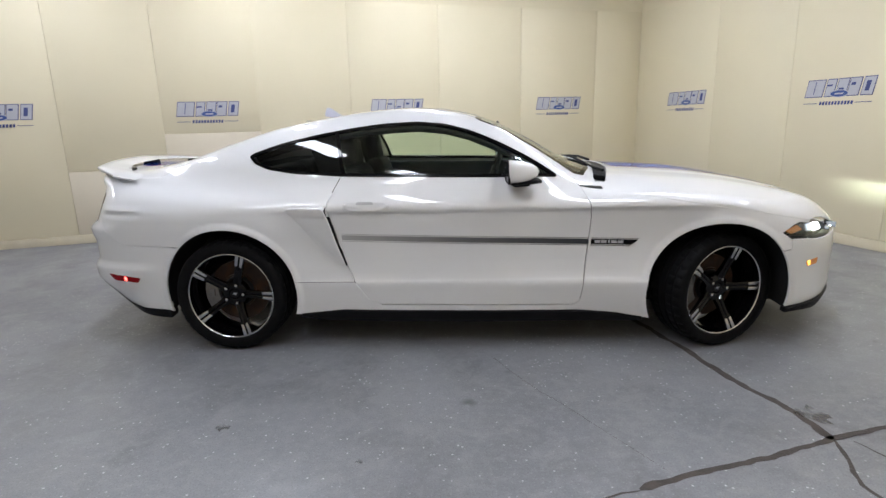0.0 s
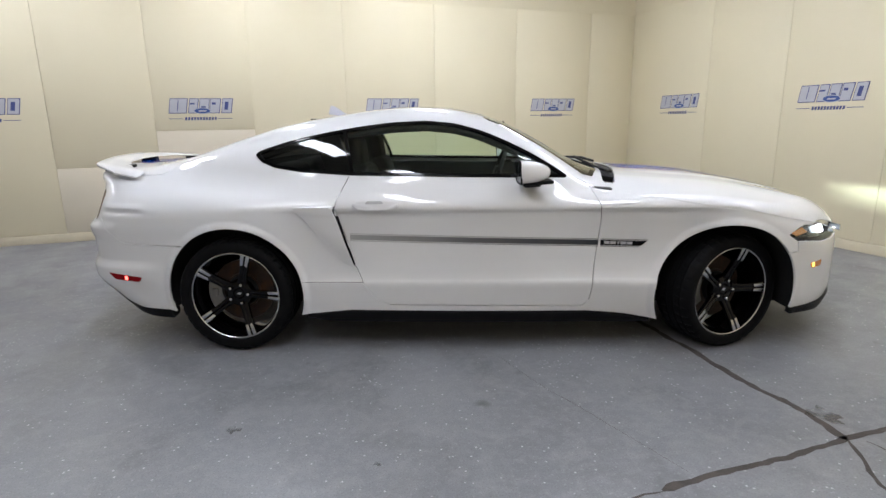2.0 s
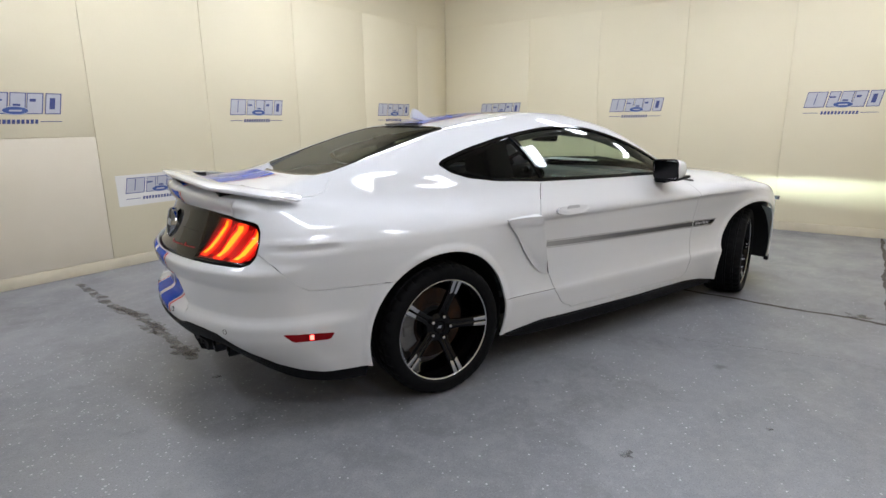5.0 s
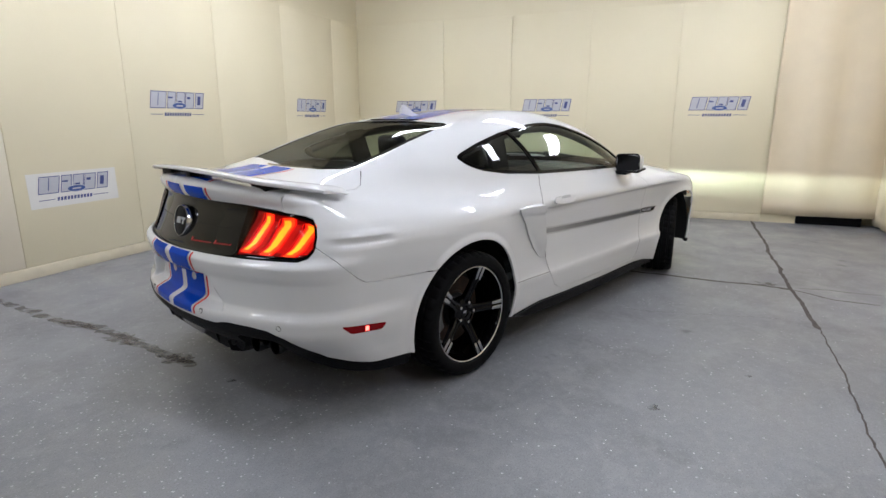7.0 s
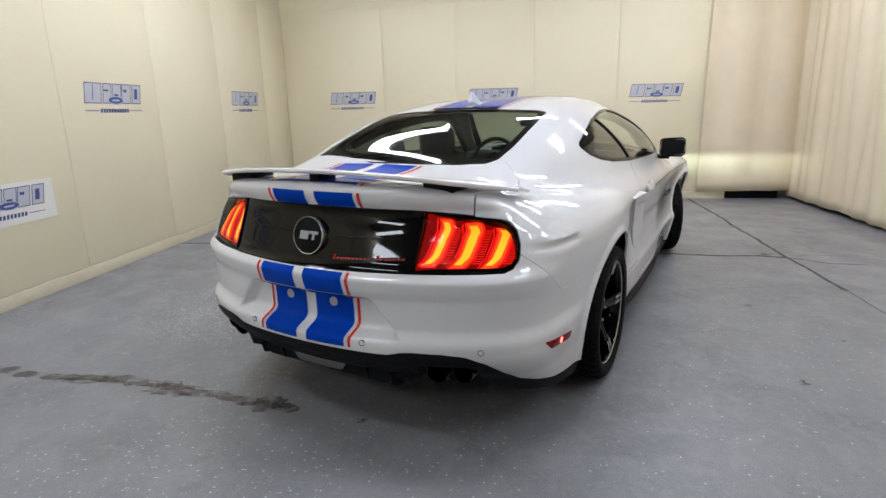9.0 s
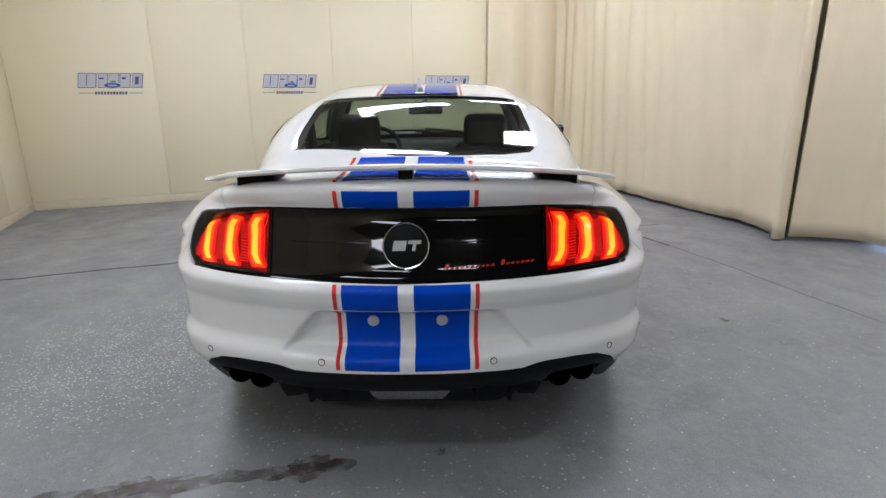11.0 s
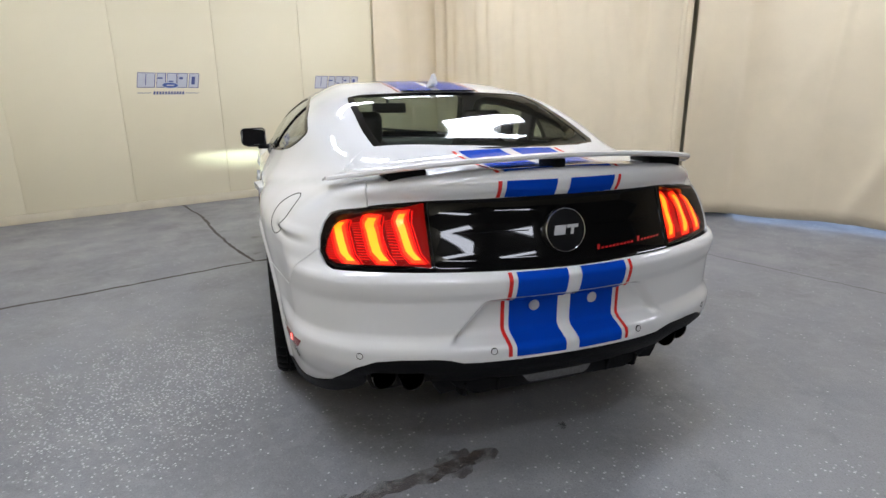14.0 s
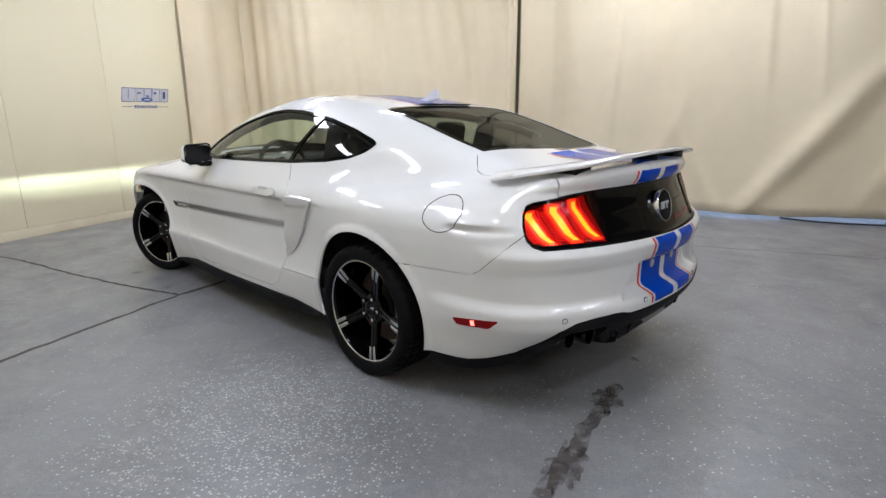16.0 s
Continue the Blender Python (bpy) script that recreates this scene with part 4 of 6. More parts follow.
panel("valance", VALANCE_TOP + [(-T_END, 0.335), (-2.90, 0.335), (-2.85, 0.345), (-2.80, 0.330), (-2.74, 0.288), (-2.69, 0.284), (-2.672, 0.31), (-2.655, 0.375), (-2.63, 0.394), (-2.47, 0.388), (-2.44, 0.372), (-2.432, 0.335), (-2.41, 0.300), (-2.37, 0.272), (-2.33, 0.250), (-2.22, 0.212), (-2.1, 0.190), (-1.95, 0.180), (-1.76, 0.178)],
      M_TRIM, car, lift=0.004, deep=0.05, mirror=True, label="black lower bumper trim", step=0.02)
panel("side_skirt", [(-0.975, 0.198), (-0.85, 0.220), (-0.72, 0.231), (0.65, 0.217), (0.80, 0.200), (0.95, 0.163), (0.80, 0.160), (-0.85, 0.175)], M_TRIM, car, lift=0.014, deep=0.06, mirror=True, label="black side skirt")

# upper body
DLO = [(0.470, 0.955), (0.2, 0.962), (-0.09, 0.968), (-0.40, 0.975), (-0.70, 0.982), (-0.98, 1.000), (-1.13, 1.022), (-1.215, 1.052), (-1.262, 1.092), (-1.235, 1.112),
       (-1.075, 1.162), (-0.876, 1.205), (-0.68, 1.237), (-0.49, 1.259), (-0.295, 1.266), (-0.133, 1.249), (0.0, 1.214), (0.152, 1.152), (0.306, 1.075), (0.40, 1.018), (0.475, 0.968)]
dlo = rounded([tuple(q) for q in on_side(DLO)], 0.02, 3)
WIND = [(0.055, 0.0), (0.052, -0.2), (0.045, -0.38), (0.030, -0.50), (0.060, -0.545), (0.20, -0.60), (0.40, -0.672), (0.575, -0.728), (0.635, -0.70), (0.70, -0.5), (0.745, -0.25), (0.76, 0.0)]
wind = [tuple(q) for q in on_top(WIND)]
wind = wind + flip(wind)[1:-1]
BACKLIGHT = [(-1.895, 0.0), (-1.885, -0.2), (-1.855, -0.36), (-1.80, -0.468), (-1.74, -0.498), (-1.60, -0.508), (-1.40, -0.506), (-1.20, -0.500), (-1.085, -0.488), (-1.058, -0.43), (-1.065, -0.3), (-1.07, 0.0)]
back = [tuple(q) for q in on_top(BACKLIGHT)]
back = back + flip(back)[1:-1]
TRUNK_SIDE = [(-1.74, -0.530), (-1.775, -0.575), (-1.815, -0.622), (-1.86, -0.640), (-1.93, -0.638), (-2.05, -0.625), (-2.17, -0.606)]
trunk_side = [tuple(q) for q in on_top(TRUNK_SIDE)]
trunk_out = [tuple(q) for q in on_top([(x, y - g) for x, y in TRUNK_SIDE])]
quarter_edge = edge_shell([(0.604, BELT_TOP), (-0.742, BELT_TOP)], 24)[:-1] + edge_shell(QUARTER_TOP, 6)
cowl = [tuple(q) for q in on_top([(0.695, -0.80), (0.690, -0.70), (0.722, -0.5), (0.766, -0.25), (0.780, 0.0)])]
right = quarter_edge + trunk_out[::-1]
lower_glass = [tuple(q) for q in on_top([(-1.80, -0.515), (-1.85, -0.47), (-1.90, -0.36), (-1.922, -0.2), (-1.93, 0.0)])]
hole_r, hole_l = dlo, flip(dlo)
full = right + [trunk_out[0]] + lower_glass + flip(lower_glass)[1:] + flip(right) + flip(cowl)[:-1] + cowl[::-1]
clean = [full[0]]
for q in full[1:]:
    if np.hypot(q[0] - clean[-1][0], q[1] - clean[-1][1]) > 1e-4:
        clean.append(q)
upper = panel("upper_body", clean, M_WHITE, car, lay=shell, holes=(hole_r, hole_l, wind, back), label="white roof, pillars and shoulders", step=0.020)
TRUNK_REAR = [(-2.453, 0.985), (-2.6, 0.995), (-2.8, 1.000), (-T_END, 1.002)]
trunk_rear = edge_shell(TRUNK_REAR, 6)
lid_front = [tuple(q) for q in on_top([(-1.801, -0.512), (-1.852, -0.469), (-1.902, -0.36), (-1.924, -0.2), (-1.932, 0.0)])]
lid = trunk_side + trunk_rear + flip(trunk_rear)[1:] + flip(trunk_side) + flip(lid_front)[:-1] + lid_front[::-1]
rail_in = [tuple(q) for q in on_top([(-1.775, -0.522), (-1.835, -0.478), (-1.886, -0.36), (-1.908, -0.2), (-1.915, 0.0)])]
rail_out = [tuple(q) for q in on_top([(-1.845, -0.535), (-1.88, -0.485), (-1.925, -0.37), (-1.948, -0.2), (-1.955, 0.0)])]
panel("glass_rail", rail_out + flip(rail_out)[1:] + flip(rail_in) + rail_in[::-1][1:], M_WHITE, car, lay=shell, lift=-0.003, deep=0.0)
trunk = panel("trunk_lid", lid, M_WHITE, car, lay=shell, label="white boot lid with a raised spoiler", step=0.022)
panel("trunk_face", TRUNK_REAR + [(-T_END, 0.940), (-2.70, 0.936), (-2.53, 0.927), (-2.455, 0.919)], M_WHITE, car, mirror=True, step=0.018)
fender_over = edge_over(FENDER_TOP, 5)
nose_edge = edge_over([(1.84, 0.703), (1.95, 0.706), (2.14, 0.696), (2.40, 0.666), (2.45, 0.64), (T_END, 0.62)], 5)
hood_rear = [(0.705, -0.80), (0.760, -0.70), (0.806, -0.5), (0.852, -0.25), (0.867, 0.0)]
half = [(x, y * 0.9985) for x, y in fender_over if x > 0.615] + nose_edge[1:]
hood = half + [(x, -y) for x, y in half[::-1]][1:] + [(x, -y) for x, y in hood_rear[:-1]] + hood_rear[::-1]
panel("fender_edge", [(t, z - 0.014) for t, z in FENDER_TOP] + [(t, z + 0.018) for t, z in FENDER_TOP[::-1]], M_WHITE, car, lift=-0.0035, deep=0.0, step=0.02, mirror=True)
panel("hood", hood, M_WHITE, car, lay=over, label="white bonnet with blue stripes")
cw = [(0.776, -0.62), (0.803, -0.5), (0.849, -0.25), (0.864, 0.0)]
cw2 = [(0.675, -0.62), (0.69, -0.5), (0.735, -0.25), (0.75, 0.0)]
panel("fender_rail", [tuple(q) for q in on_top([(0.585, -0.845), (0.62, -0.76), (0.73, -0.72), (0.83, -0.75), (0.83, -0.84), (0.70, -0.872)])], M_WHITE, car, lay=shell, lift=-0.005, deep=0.0, mirror=True)
panel("cowl_cover", cw + [(x, -y) for x, y in cw[::-1]][1:] + [(x, -y) for x, y in cw2] + cw2[::-1][1:], M_TRIM, car, lay=over, lift=-0.005, deep=0.03, label="black cowl cover")

# glass
glass_line = inset(dlo, 0.017)
front_cut = [tuple(q) for q in on_side([(-0.672, 0.97), (-0.762, 1.25)])]
rear_cut = [tuple(q) for q in on_side([(-0.692, 0.97), (-0.782, 1.25)])]


def clip_poly(pts, a, b, keep):
    """The part of an outline on one side of the line a-b."""
    def side(p):
        return ((b[0] - a[0]) * (p[1] - a[1]) - (b[1] - a[1]) * (p[0] - a[0])) * keep
    out = []
    for p, q in zip(pts, pts[1:] + pts[:1]):
        sp, sq = side(p), side(q)
        if sp >= 0:
            out.append(p)
        if sp * sq < 0:
            k = sp / (sp - sq)
            out.append((p[0] + (q[0] - p[0]) * k, p[1] + (q[1] - p[1]) * k))
    return out


door_pane = clip_poly(glass_line, *front_cut, -1)
quarter_pane = clip_poly(glass_line, *rear_cut, 1)
for nm, out, mat, lab in (("door_window", door_pane, M_GLASS, "clear green-tinted door glass"), ("quarter_window", quarter_pane, M_PRIVACY, "dark tinted quarter glass")):
    w = panel(nm, out, mat, car, lay=shell, lift=-0.004, deep=0.0, mirror=True, label=lab)
panel("window_trim", inset(dlo, 0.0015), M_BLACK, car, lay=shell, lift=0.003, deep=0.016, holes=(door_pane, quarter_pane), mirror=True, label="black window surround")
panel("windscreen", inset(wind, 0.002), M_GLASS, car, lay=shell, lift=-0.004, deep=0.0, label="clear windscreen")
panel("windscreen_band", inset(wind, 0.001), M_BLACK, car, lay=shell, lift=-0.0016, deep=0.004, holes=(inset(wind, 0.03),), label="black glass edging")
panel("rear_window", inset(back, 0.002), M_REAR, car, lay=shell, lift=-0.004, deep=0.0, label="dark tinted rear glass")
panel("rear_window_band", inset(back, 0.001), M_BLACK, car, lay=shell, lift=-0.0016, deep=0.004, holes=(inset(back, 0.028),), label="black glass edging")

# the door gaps run on up to the windows
def seam_over(pts, w=0.0022):
    """A thin dark line on the right flank through (x, z) places, and its twin on the left."""
    out = [(x - w, z) for x, z in pts] + [(x + w, z) for x, z in pts[::-1]]
    panel("door_gap", [tuple(q) for q in on_side(out)], M_LINER, car, lay=shell, lift=0.0007, deep=0.0, step=0.03, mirror=True)


seam_over([(-0.7445, 0.899), (-0.733, 0.925), (-0.718, 0.952), (-0.706, 0.976)])
seam_over([(0.602, 0.899), (0.585, 0.918), (0.555, 0.938), (0.520, 0.951)])

# stripes over the whole car
def ribbon(lay, y0, y1, places, mat, name, where, lift=0.0015):
    """A strip of film between y0 and y1 along the car."""
    pts = [(x, y0) for x in places] + [(x, y1) for x in places[::-1]]
    if lay is shell:
        dense = []
        for p, q in zip(pts, pts[1:] + pts[:1]):
            n = max(1, int(abs(q[0] - p[0]) / 0.04))
            dense += line(p, q, n)[:-1]
        pts = [tuple(q) for q in on_top(dense)]
    return panel(name, pts, mat, where, lay=lay, lift=lift, deep=0.0, step=0.02)


def tail_ribbon(y0, y1, z0, z1, mat, name, where, lift=0.0015):
    """The same on the tail; left side where y is above nought."""
    a, b = sorted((abs(y0), abs(y1)))
    ta, tb = -(T_CORNER + HUB_Y - a), -(T_CORNER + HUB_Y - b)
    ob = panel(name, [(ta, z0), (tb, z0), (tb, z1), (ta, z1)], mat, where, lift=lift, deep=0.0, step=0.012)
    if y0 > 0:
        ob.scale = (1, -1, 1)
    return ob


for s in (-1, 1):
    for y0, y1, mat, nm in ((0.024, 0.198, M_BLUE, "blue_stripe"), (0.213, 0.226, M_RED, "red_pinstripe")):
        a, b = s * y0, s * y1
        tail_ribbon(a, b, 0.440, 0.633, mat, nm, car)
        tail_ribbon(a, b, 0.637, 0.718, mat, nm, car)
        tail_ribbon(a, b, 0.940, 0.995, mat, nm, car)
        ribbon(shell, a, b, list(np.linspace(-2.335, -1.906, 12)), mat, nm, car)
        ribbon(shell, a, b, list(np.linspace(-1.06, 0.04, 20)), mat, nm, car)
        ribbon(over, a, b, list(np.linspace(0.885, 2.2, 20)), mat, nm, car)

# ---- car: wheels ----
SIZE, RIM = 0.978, 1.055
R_TYRE = 0.330 * SIZE
MADE = {}


def once(key, build, mat, shade=True):
    """A mesh that alike parts share."""
    if key not in MADE:
        bm = bmesh.new()
        build(bm)
        bmesh.ops.recalc_face_normals(bm, faces=bm.faces)
        me = bpy.data.meshes.new(key)
        bm.to_mesh(me)
        bm.free()
        me.materials.append(mat)
        me.polygons.foreach_set("use_smooth", [True] * len(me.polygons))
        me.set_sharp_from_angle(angle=radians(32))
        MADE[key] = me
    return MADE[key]


def tyre(bm):
    n = 180
    prof = [(0.112, 0.2535, 0), (0.123, 0.262, 0), (0.129, 0.283, 0), (0.127, 0.304, 0), (0.119, 0.3175, 1), (0.104, 0.3255, 1), (0.086, 0.3285, 1), (0.083, 0.3215, 0), (0.074, 0.3215, 0),
            (0.071, 0.3292, 2), (0.036, 0.330, 2), (0.033, 0.3225, 0), (0.022, 0.3225, 0), (0.019, 0.3300, 3), (0.0, 0.3303, 3)]
    prof = [(-a, r, k) for a, r, k in prof] + [(a, r, k) for a, r, k in prof[::-1][1:]]
    rings = []
    for i, (a, r, k) in enumerate(prof):
        ring = []
        for j in range(n):
            cut = 0.0
            if k == 1 and j % 5 == 0:
                cut = 0.006
            if k == 2 and (j + (2 if a > 0 else 0)) % 5 == 0:
                cut = 0.005
            w = 2 * math.pi * (j + (0.8 * abs(a) / 0.1 if k in (1, 2) else 0)) / n
            ring.append(bm.verts.new(((r - cut) * math.cos(w), a, (r - cut) * math.sin(w))))
        rings.append(ring)
    for r0, r1 in zip(rings, rings[1:]):
        for j in range(n):
            bm.faces.new((r0[j], r0[(j + 1) % n], r1[(j + 1) % n], r1[j]))


def barrel(bm):
    lathe(bm, [(a, r * RIM) for a, r in ((-0.104, 0.236), (-0.110, 0.240), (-0.112, 0.2395), (-0.108, 0.233), (-0.098, 0.229), (-0.07, 0.222), (0.05, 0.213), (0.10, 0.228), (0.112, 0.240))], 72)


def lip(bm):
    lathe(bm, [(-0.108, 0.2435), (-0.1135, 0.2425), (-0.1145, 0.2385), (-0.1115, 0.2345), (-0.108, 0.2343)], 96)


def spoke(bm):
    """One spoke towards +z: broad at the rim, waisted, with raised flanks."""
    rows = [(0.045, 0.030, -0.060, 0.036), (0.075, 0.0235, -0.066, 0.034), (0.11, 0.0205, -0.076, 0.032), (0.15, 0.0215, -0.087, 0.030), (0.19, 0.0255, -0.098, 0.026), (0.222, 0.0285, -0.106, 0.024), (0.237, 0.031, -0.109, 0.022)]
    prev = None
    for z, w, y, d in rows:
        ring = [bm.verts.new(v) for v in ((-w, y + 0.004, z), (-w * 0.55, y, z), (-0.004, y + 0.001, z), (0.0, y + 0.004, z), (0.004, y + 0.001, z), (w * 0.55, y, z), (w, y + 0.004, z), (w * 0.85, y + d, z), (-w * 0.85, y + d, z))]
        if prev:
            for k in range(len(ring)):
                bm.faces.new((prev[k], prev[(k + 1) % len(ring)], ring[(k + 1) % len(ring)], ring[k]))
        else:
            bm.faces.new(ring[::-1])
        prev = ring
    bm.faces.new(prev)


def accent(bm):
    """A machined pad on one flank of a spoke's end."""
    for s in (-1, 1):
        prism(bm, [(s * 0.005, 0.176), (s * 0.0195, 0.170), (s * 0.0245, 0.234), (s * 0.0055, 0.236)], 0.003, bevel=0.0008,
              m=pose(0, -0.0985, 0))
    for v in bm.verts:
        v.co.y += -(v.co.z - 0.172) * 0.20


def hub(bm):
    lathe(bm, [(-0.030, 0.0), (-0.052, 0.0), (-0.0545, 0.028), (-0.056, 0.030), (-0.062, 0.033), (-0.062, 0.060), (-0.055, 0.074), (-0.030, 0.082), (-0.020, 0.080)], 40)


def cap(bm):
    lathe(bm, [(-0.055, 0.0), (-0.0575, 0.012), (-0.057, 0.026), (-0.053, 0.029), (-0.050, 0.029)], 32)


def cap_mark(bm):
    prism(bm, rounded([(-0.016, -0.006), (-0.004, -0.002), (0.006, -0.010), (0.009, -0.001), (0.017, 0.005), (0.004, 0.007), (-0.006, 0.005)], 0.002), 0.0015, m=pose(0, -0.0595, 0))


def nut(bm):
    lathe(bm, [(-0.060, 0.0), (-0.0765, 0.0), (-0.0775, 0.004), (-0.076, 0.0085), (-0.0745, 0.0095), (-0.058, 0.0105)], 6)


def disc(bm):
    lathe(bm, [(-0.005, 0.09), (-0.016, 0.092), (-0.016, 0.100), (-0.004, 0.102), (-0.004, 0.178), (0.018, 0.178), (0.018, 0.09)], 64)


def disc_hat(bm):
    lathe(bm, [(-0.028, 0.0), (-0.028, 0.082), (-0.022, 0.088), (-0.004, 0.091)], 40)


def caliper(bm):
    pts = arc(0, 0, 0.196, 150, 215, 10) + arc(0, 0, 0.118, 215, 150, 8)
    prism(bm, pts, 0.075, m=pose(0, -0.032, 0), bevel=0.007)
    box(bm, -0.176, -0.043, -0.028, -0.138, -0.020, 0.020, 0.006)


def make_wheel(place, side):
    w = child("wheel", once("wheel", barrel, M_BLACK), car, "black five-spoke alloy wheel with machined tips", place @ Matrix.Diagonal((SIZE, 1, SIZE, 1)))
    child("tyre", once("tyre", tyre, M_RUBBER), w, "low-profile black tyre")
    grow = Matrix.Diagonal((RIM, 1, RIM, 1))
    child("rim_lip", once("rim_lip", lip, M_MACHINED), w, "bright machined rim edge", m=grow)
    child("hub", once("hub", hub, M_BLACK), w)
    child("centre_cap", once("centre_cap", cap, M_BLACK), w)
    child("cap_mark", once("cap_mark", cap_mark, M_CHROME), w)
    for k in range(5):
        turn = grow @ pose(0, 0, 0, 0, 72 * k + (18 if side < 0 else 24), 0)
        child("spoke", once("spoke", spoke, M_BLACK), w, m=turn)
        child("spoke_tip", once("spoke_tip", accent, M_MACHINED), w, "machined aluminium", m=turn)
        child("lug_nut", once("lug_nut", nut, M_CHROME), w, m=pose(0.056 * math.sin(radians(72 * k + 20)), 0, 0.056 * math.cos(radians(72 * k + 20))))
    return w


def make_brake(place, mirrored):
    d = child("brake_disc", once("brake_disc", disc, M_DISC), car, "rust-tinged steel brake disc", place)
    child("disc_hat", once("disc_hat", disc_hat, M_LINER), d)
    c = child("caliper", once("caliper", caliper, M_CALIPER), d, "bare cast caliper")
    if mirrored:
        c.scale = (-1, 1, 1)


STEER = 21
for x, y, turn in ((REAR_HUB, -0.812, 0), (REAR_HUB, 0.812, 180), (FRONT_HUB + 0.012, -0.752, STEER), (FRONT_HUB + 0.012, 0.752, 180 + STEER)):
    place = pose(x, y, R_TYRE, 0, 0, turn)
    make_wheel(place, -1 if y < 0 else 1)
    make_brake(place @ pose(0, 0.02, 0), y > 0)


def liner(name, hub):
    """The dark tub over a wheel."""
    for s in (-1, 1):
        bm = bmesh.new()
        r0 = [bm.verts.new((hub + (ARCH + 0.012) * math.cos(radians(a)), s * 0.85, 0.33 + (ARCH + 0.012) * math.sin(radians(a)))) for a in range(-16, 199, 5)]
        r1 = [bm.verts.new((hub + (ARCH + 0.012) * math.cos(radians(a)), s * 0.50, 0.33 + (ARCH + 0.012) * math.sin(radians(a)))) for a in range(-16, 199, 5)]
        for k in range(len(r0) - 1):
            bm.faces.new((r0[k], r0[k + 1], r1[k + 1], r1[k]))
        c = bm.verts.new((hub, s * 0.50, 0.25))
        for k in range(len(r1) - 1):
            bm.faces.new((r1[k], r1[k + 1], c))
        part(name, bm, M_LINER, car, "black wheel-arch liner")


liner("wheel_tub", REAR_HUB)
liner("wheel_tub", FRONT_HUB)

# ---- car: lamps and trim ----
def spot(t, z, side=-1):
    """A place on the flank and the way out of it; side +1: the left."""
    p = belt(np.array([(t, z)]))
    n = normals(p)
    return Vector(p[0] * [1, -side, 1]), Vector(n[0] * [1, -side, 1])


def facing(p, n, up=(0, 0, 1)):
    """A pose at p whose -y looks along n."""
    y = -Vector(n).normalized()
    x = y.cross(Vector(up)).normalized()
    z = x.cross(y)
    return Matrix(((x.x, y.x, z.x, p[0]), (x.y, y.y, z.y, p[1]), (x.z, y.z, z.z, p[2]), (0, 0, 0, 1)))


TAIL_IN = -2.672
top_in, low_in = 0.9315, 0.730
panel("tail_panel", [(TAIL_IN - 0.003, top_in), (-2.85, 0.9345), (-T_END, 0.9365), (-T_END, 0.728), (-2.85, 0.7295), (TAIL_IN - 0.003, low_in)], M_BLACK, car, lift=-0.010, deep=0.02, mirror=True, label="gloss black panel between the lamps", step=0.02)
LAMP = [(t, z - 0.003 if z > 0.8 else z) for t, z in BAND_TOP[1:-1]]
lamp_out = [(TAIL_IN, top_in), (-2.60, 0.9265), (-2.50, 0.920)] + [(t - 0.003, z - 0.003) for t, z in BAND_TOP[1:]] + [(t, z + 0.003) for t, z in BAND_LOW[:-2]] + [(-2.60, 0.733), (TAIL_IN, 0.733)]


DEEP = 0.028
LAMP_T, LAMP_Z = np.linspace(-2.76, -1.98, 79), np.linspace(0.73, 0.93, 9)
place = belt(np.array([(t, z) for z in LAMP_Z for t in LAMP_T]))
place = place - normals(place) * DEEP
LAMP_SIDE = np.maximum.accumulate(np.abs(place[:, 1]).reshape(len(LAMP_Z), -1), axis=1) + np.arange(len(LAMP_T)) * 1e-9


def at_side(y, z):
    """The belt's t at which the lit guides stand y metres from the middle."""
    k = min(max((z - LAMP_Z[0]) / (LAMP_Z[1] - LAMP_Z[0]), 0.0), len(LAMP_Z) - 1.001)
    i = int(k)
    side = LAMP_SIDE[i] * (1 - k + i) + LAMP_SIDE[i + 1] * (k - i)
    return float(np.interp(y, side, LAMP_T))


LEAN = 0.030


def bar_shape(y, width, bow, top, low, grow=0.0, up=0.0):
    """An upright bar bent outwards between its ends, at y from the middle."""
    tall = top - low
    row = [(0.0, 0.0), (0.08, 0.62), (0.16, 1.0), (0.34, 1.04), (0.5, 1.06), (0.66, 1.04), (0.80, 1.0), (0.90, 0.55), (1.0, 0.0)]
    out = [(y + width + grow + bow * k * 1.15 - LEAN * d, top + up - (tall + 2 * up) * d) for d, k in row]
    inn = [(y - grow + bow * k - LEAN * d, top + up - (tall + 2 * up) * d) for d, k in row[::-1]]
    return [(at_side(a, z), z) for a, z in out + inn]


RED_FIELD = inset(lamp_out, 0.010)


def guide(raise_by):
    """The lit guides lie deep at their tops and come forward to the cover below."""
    return lambda p: raise_by - 0.012 - 0.046 * np.clip((p[:, 2] - 0.745) / 0.165, 0, 1)


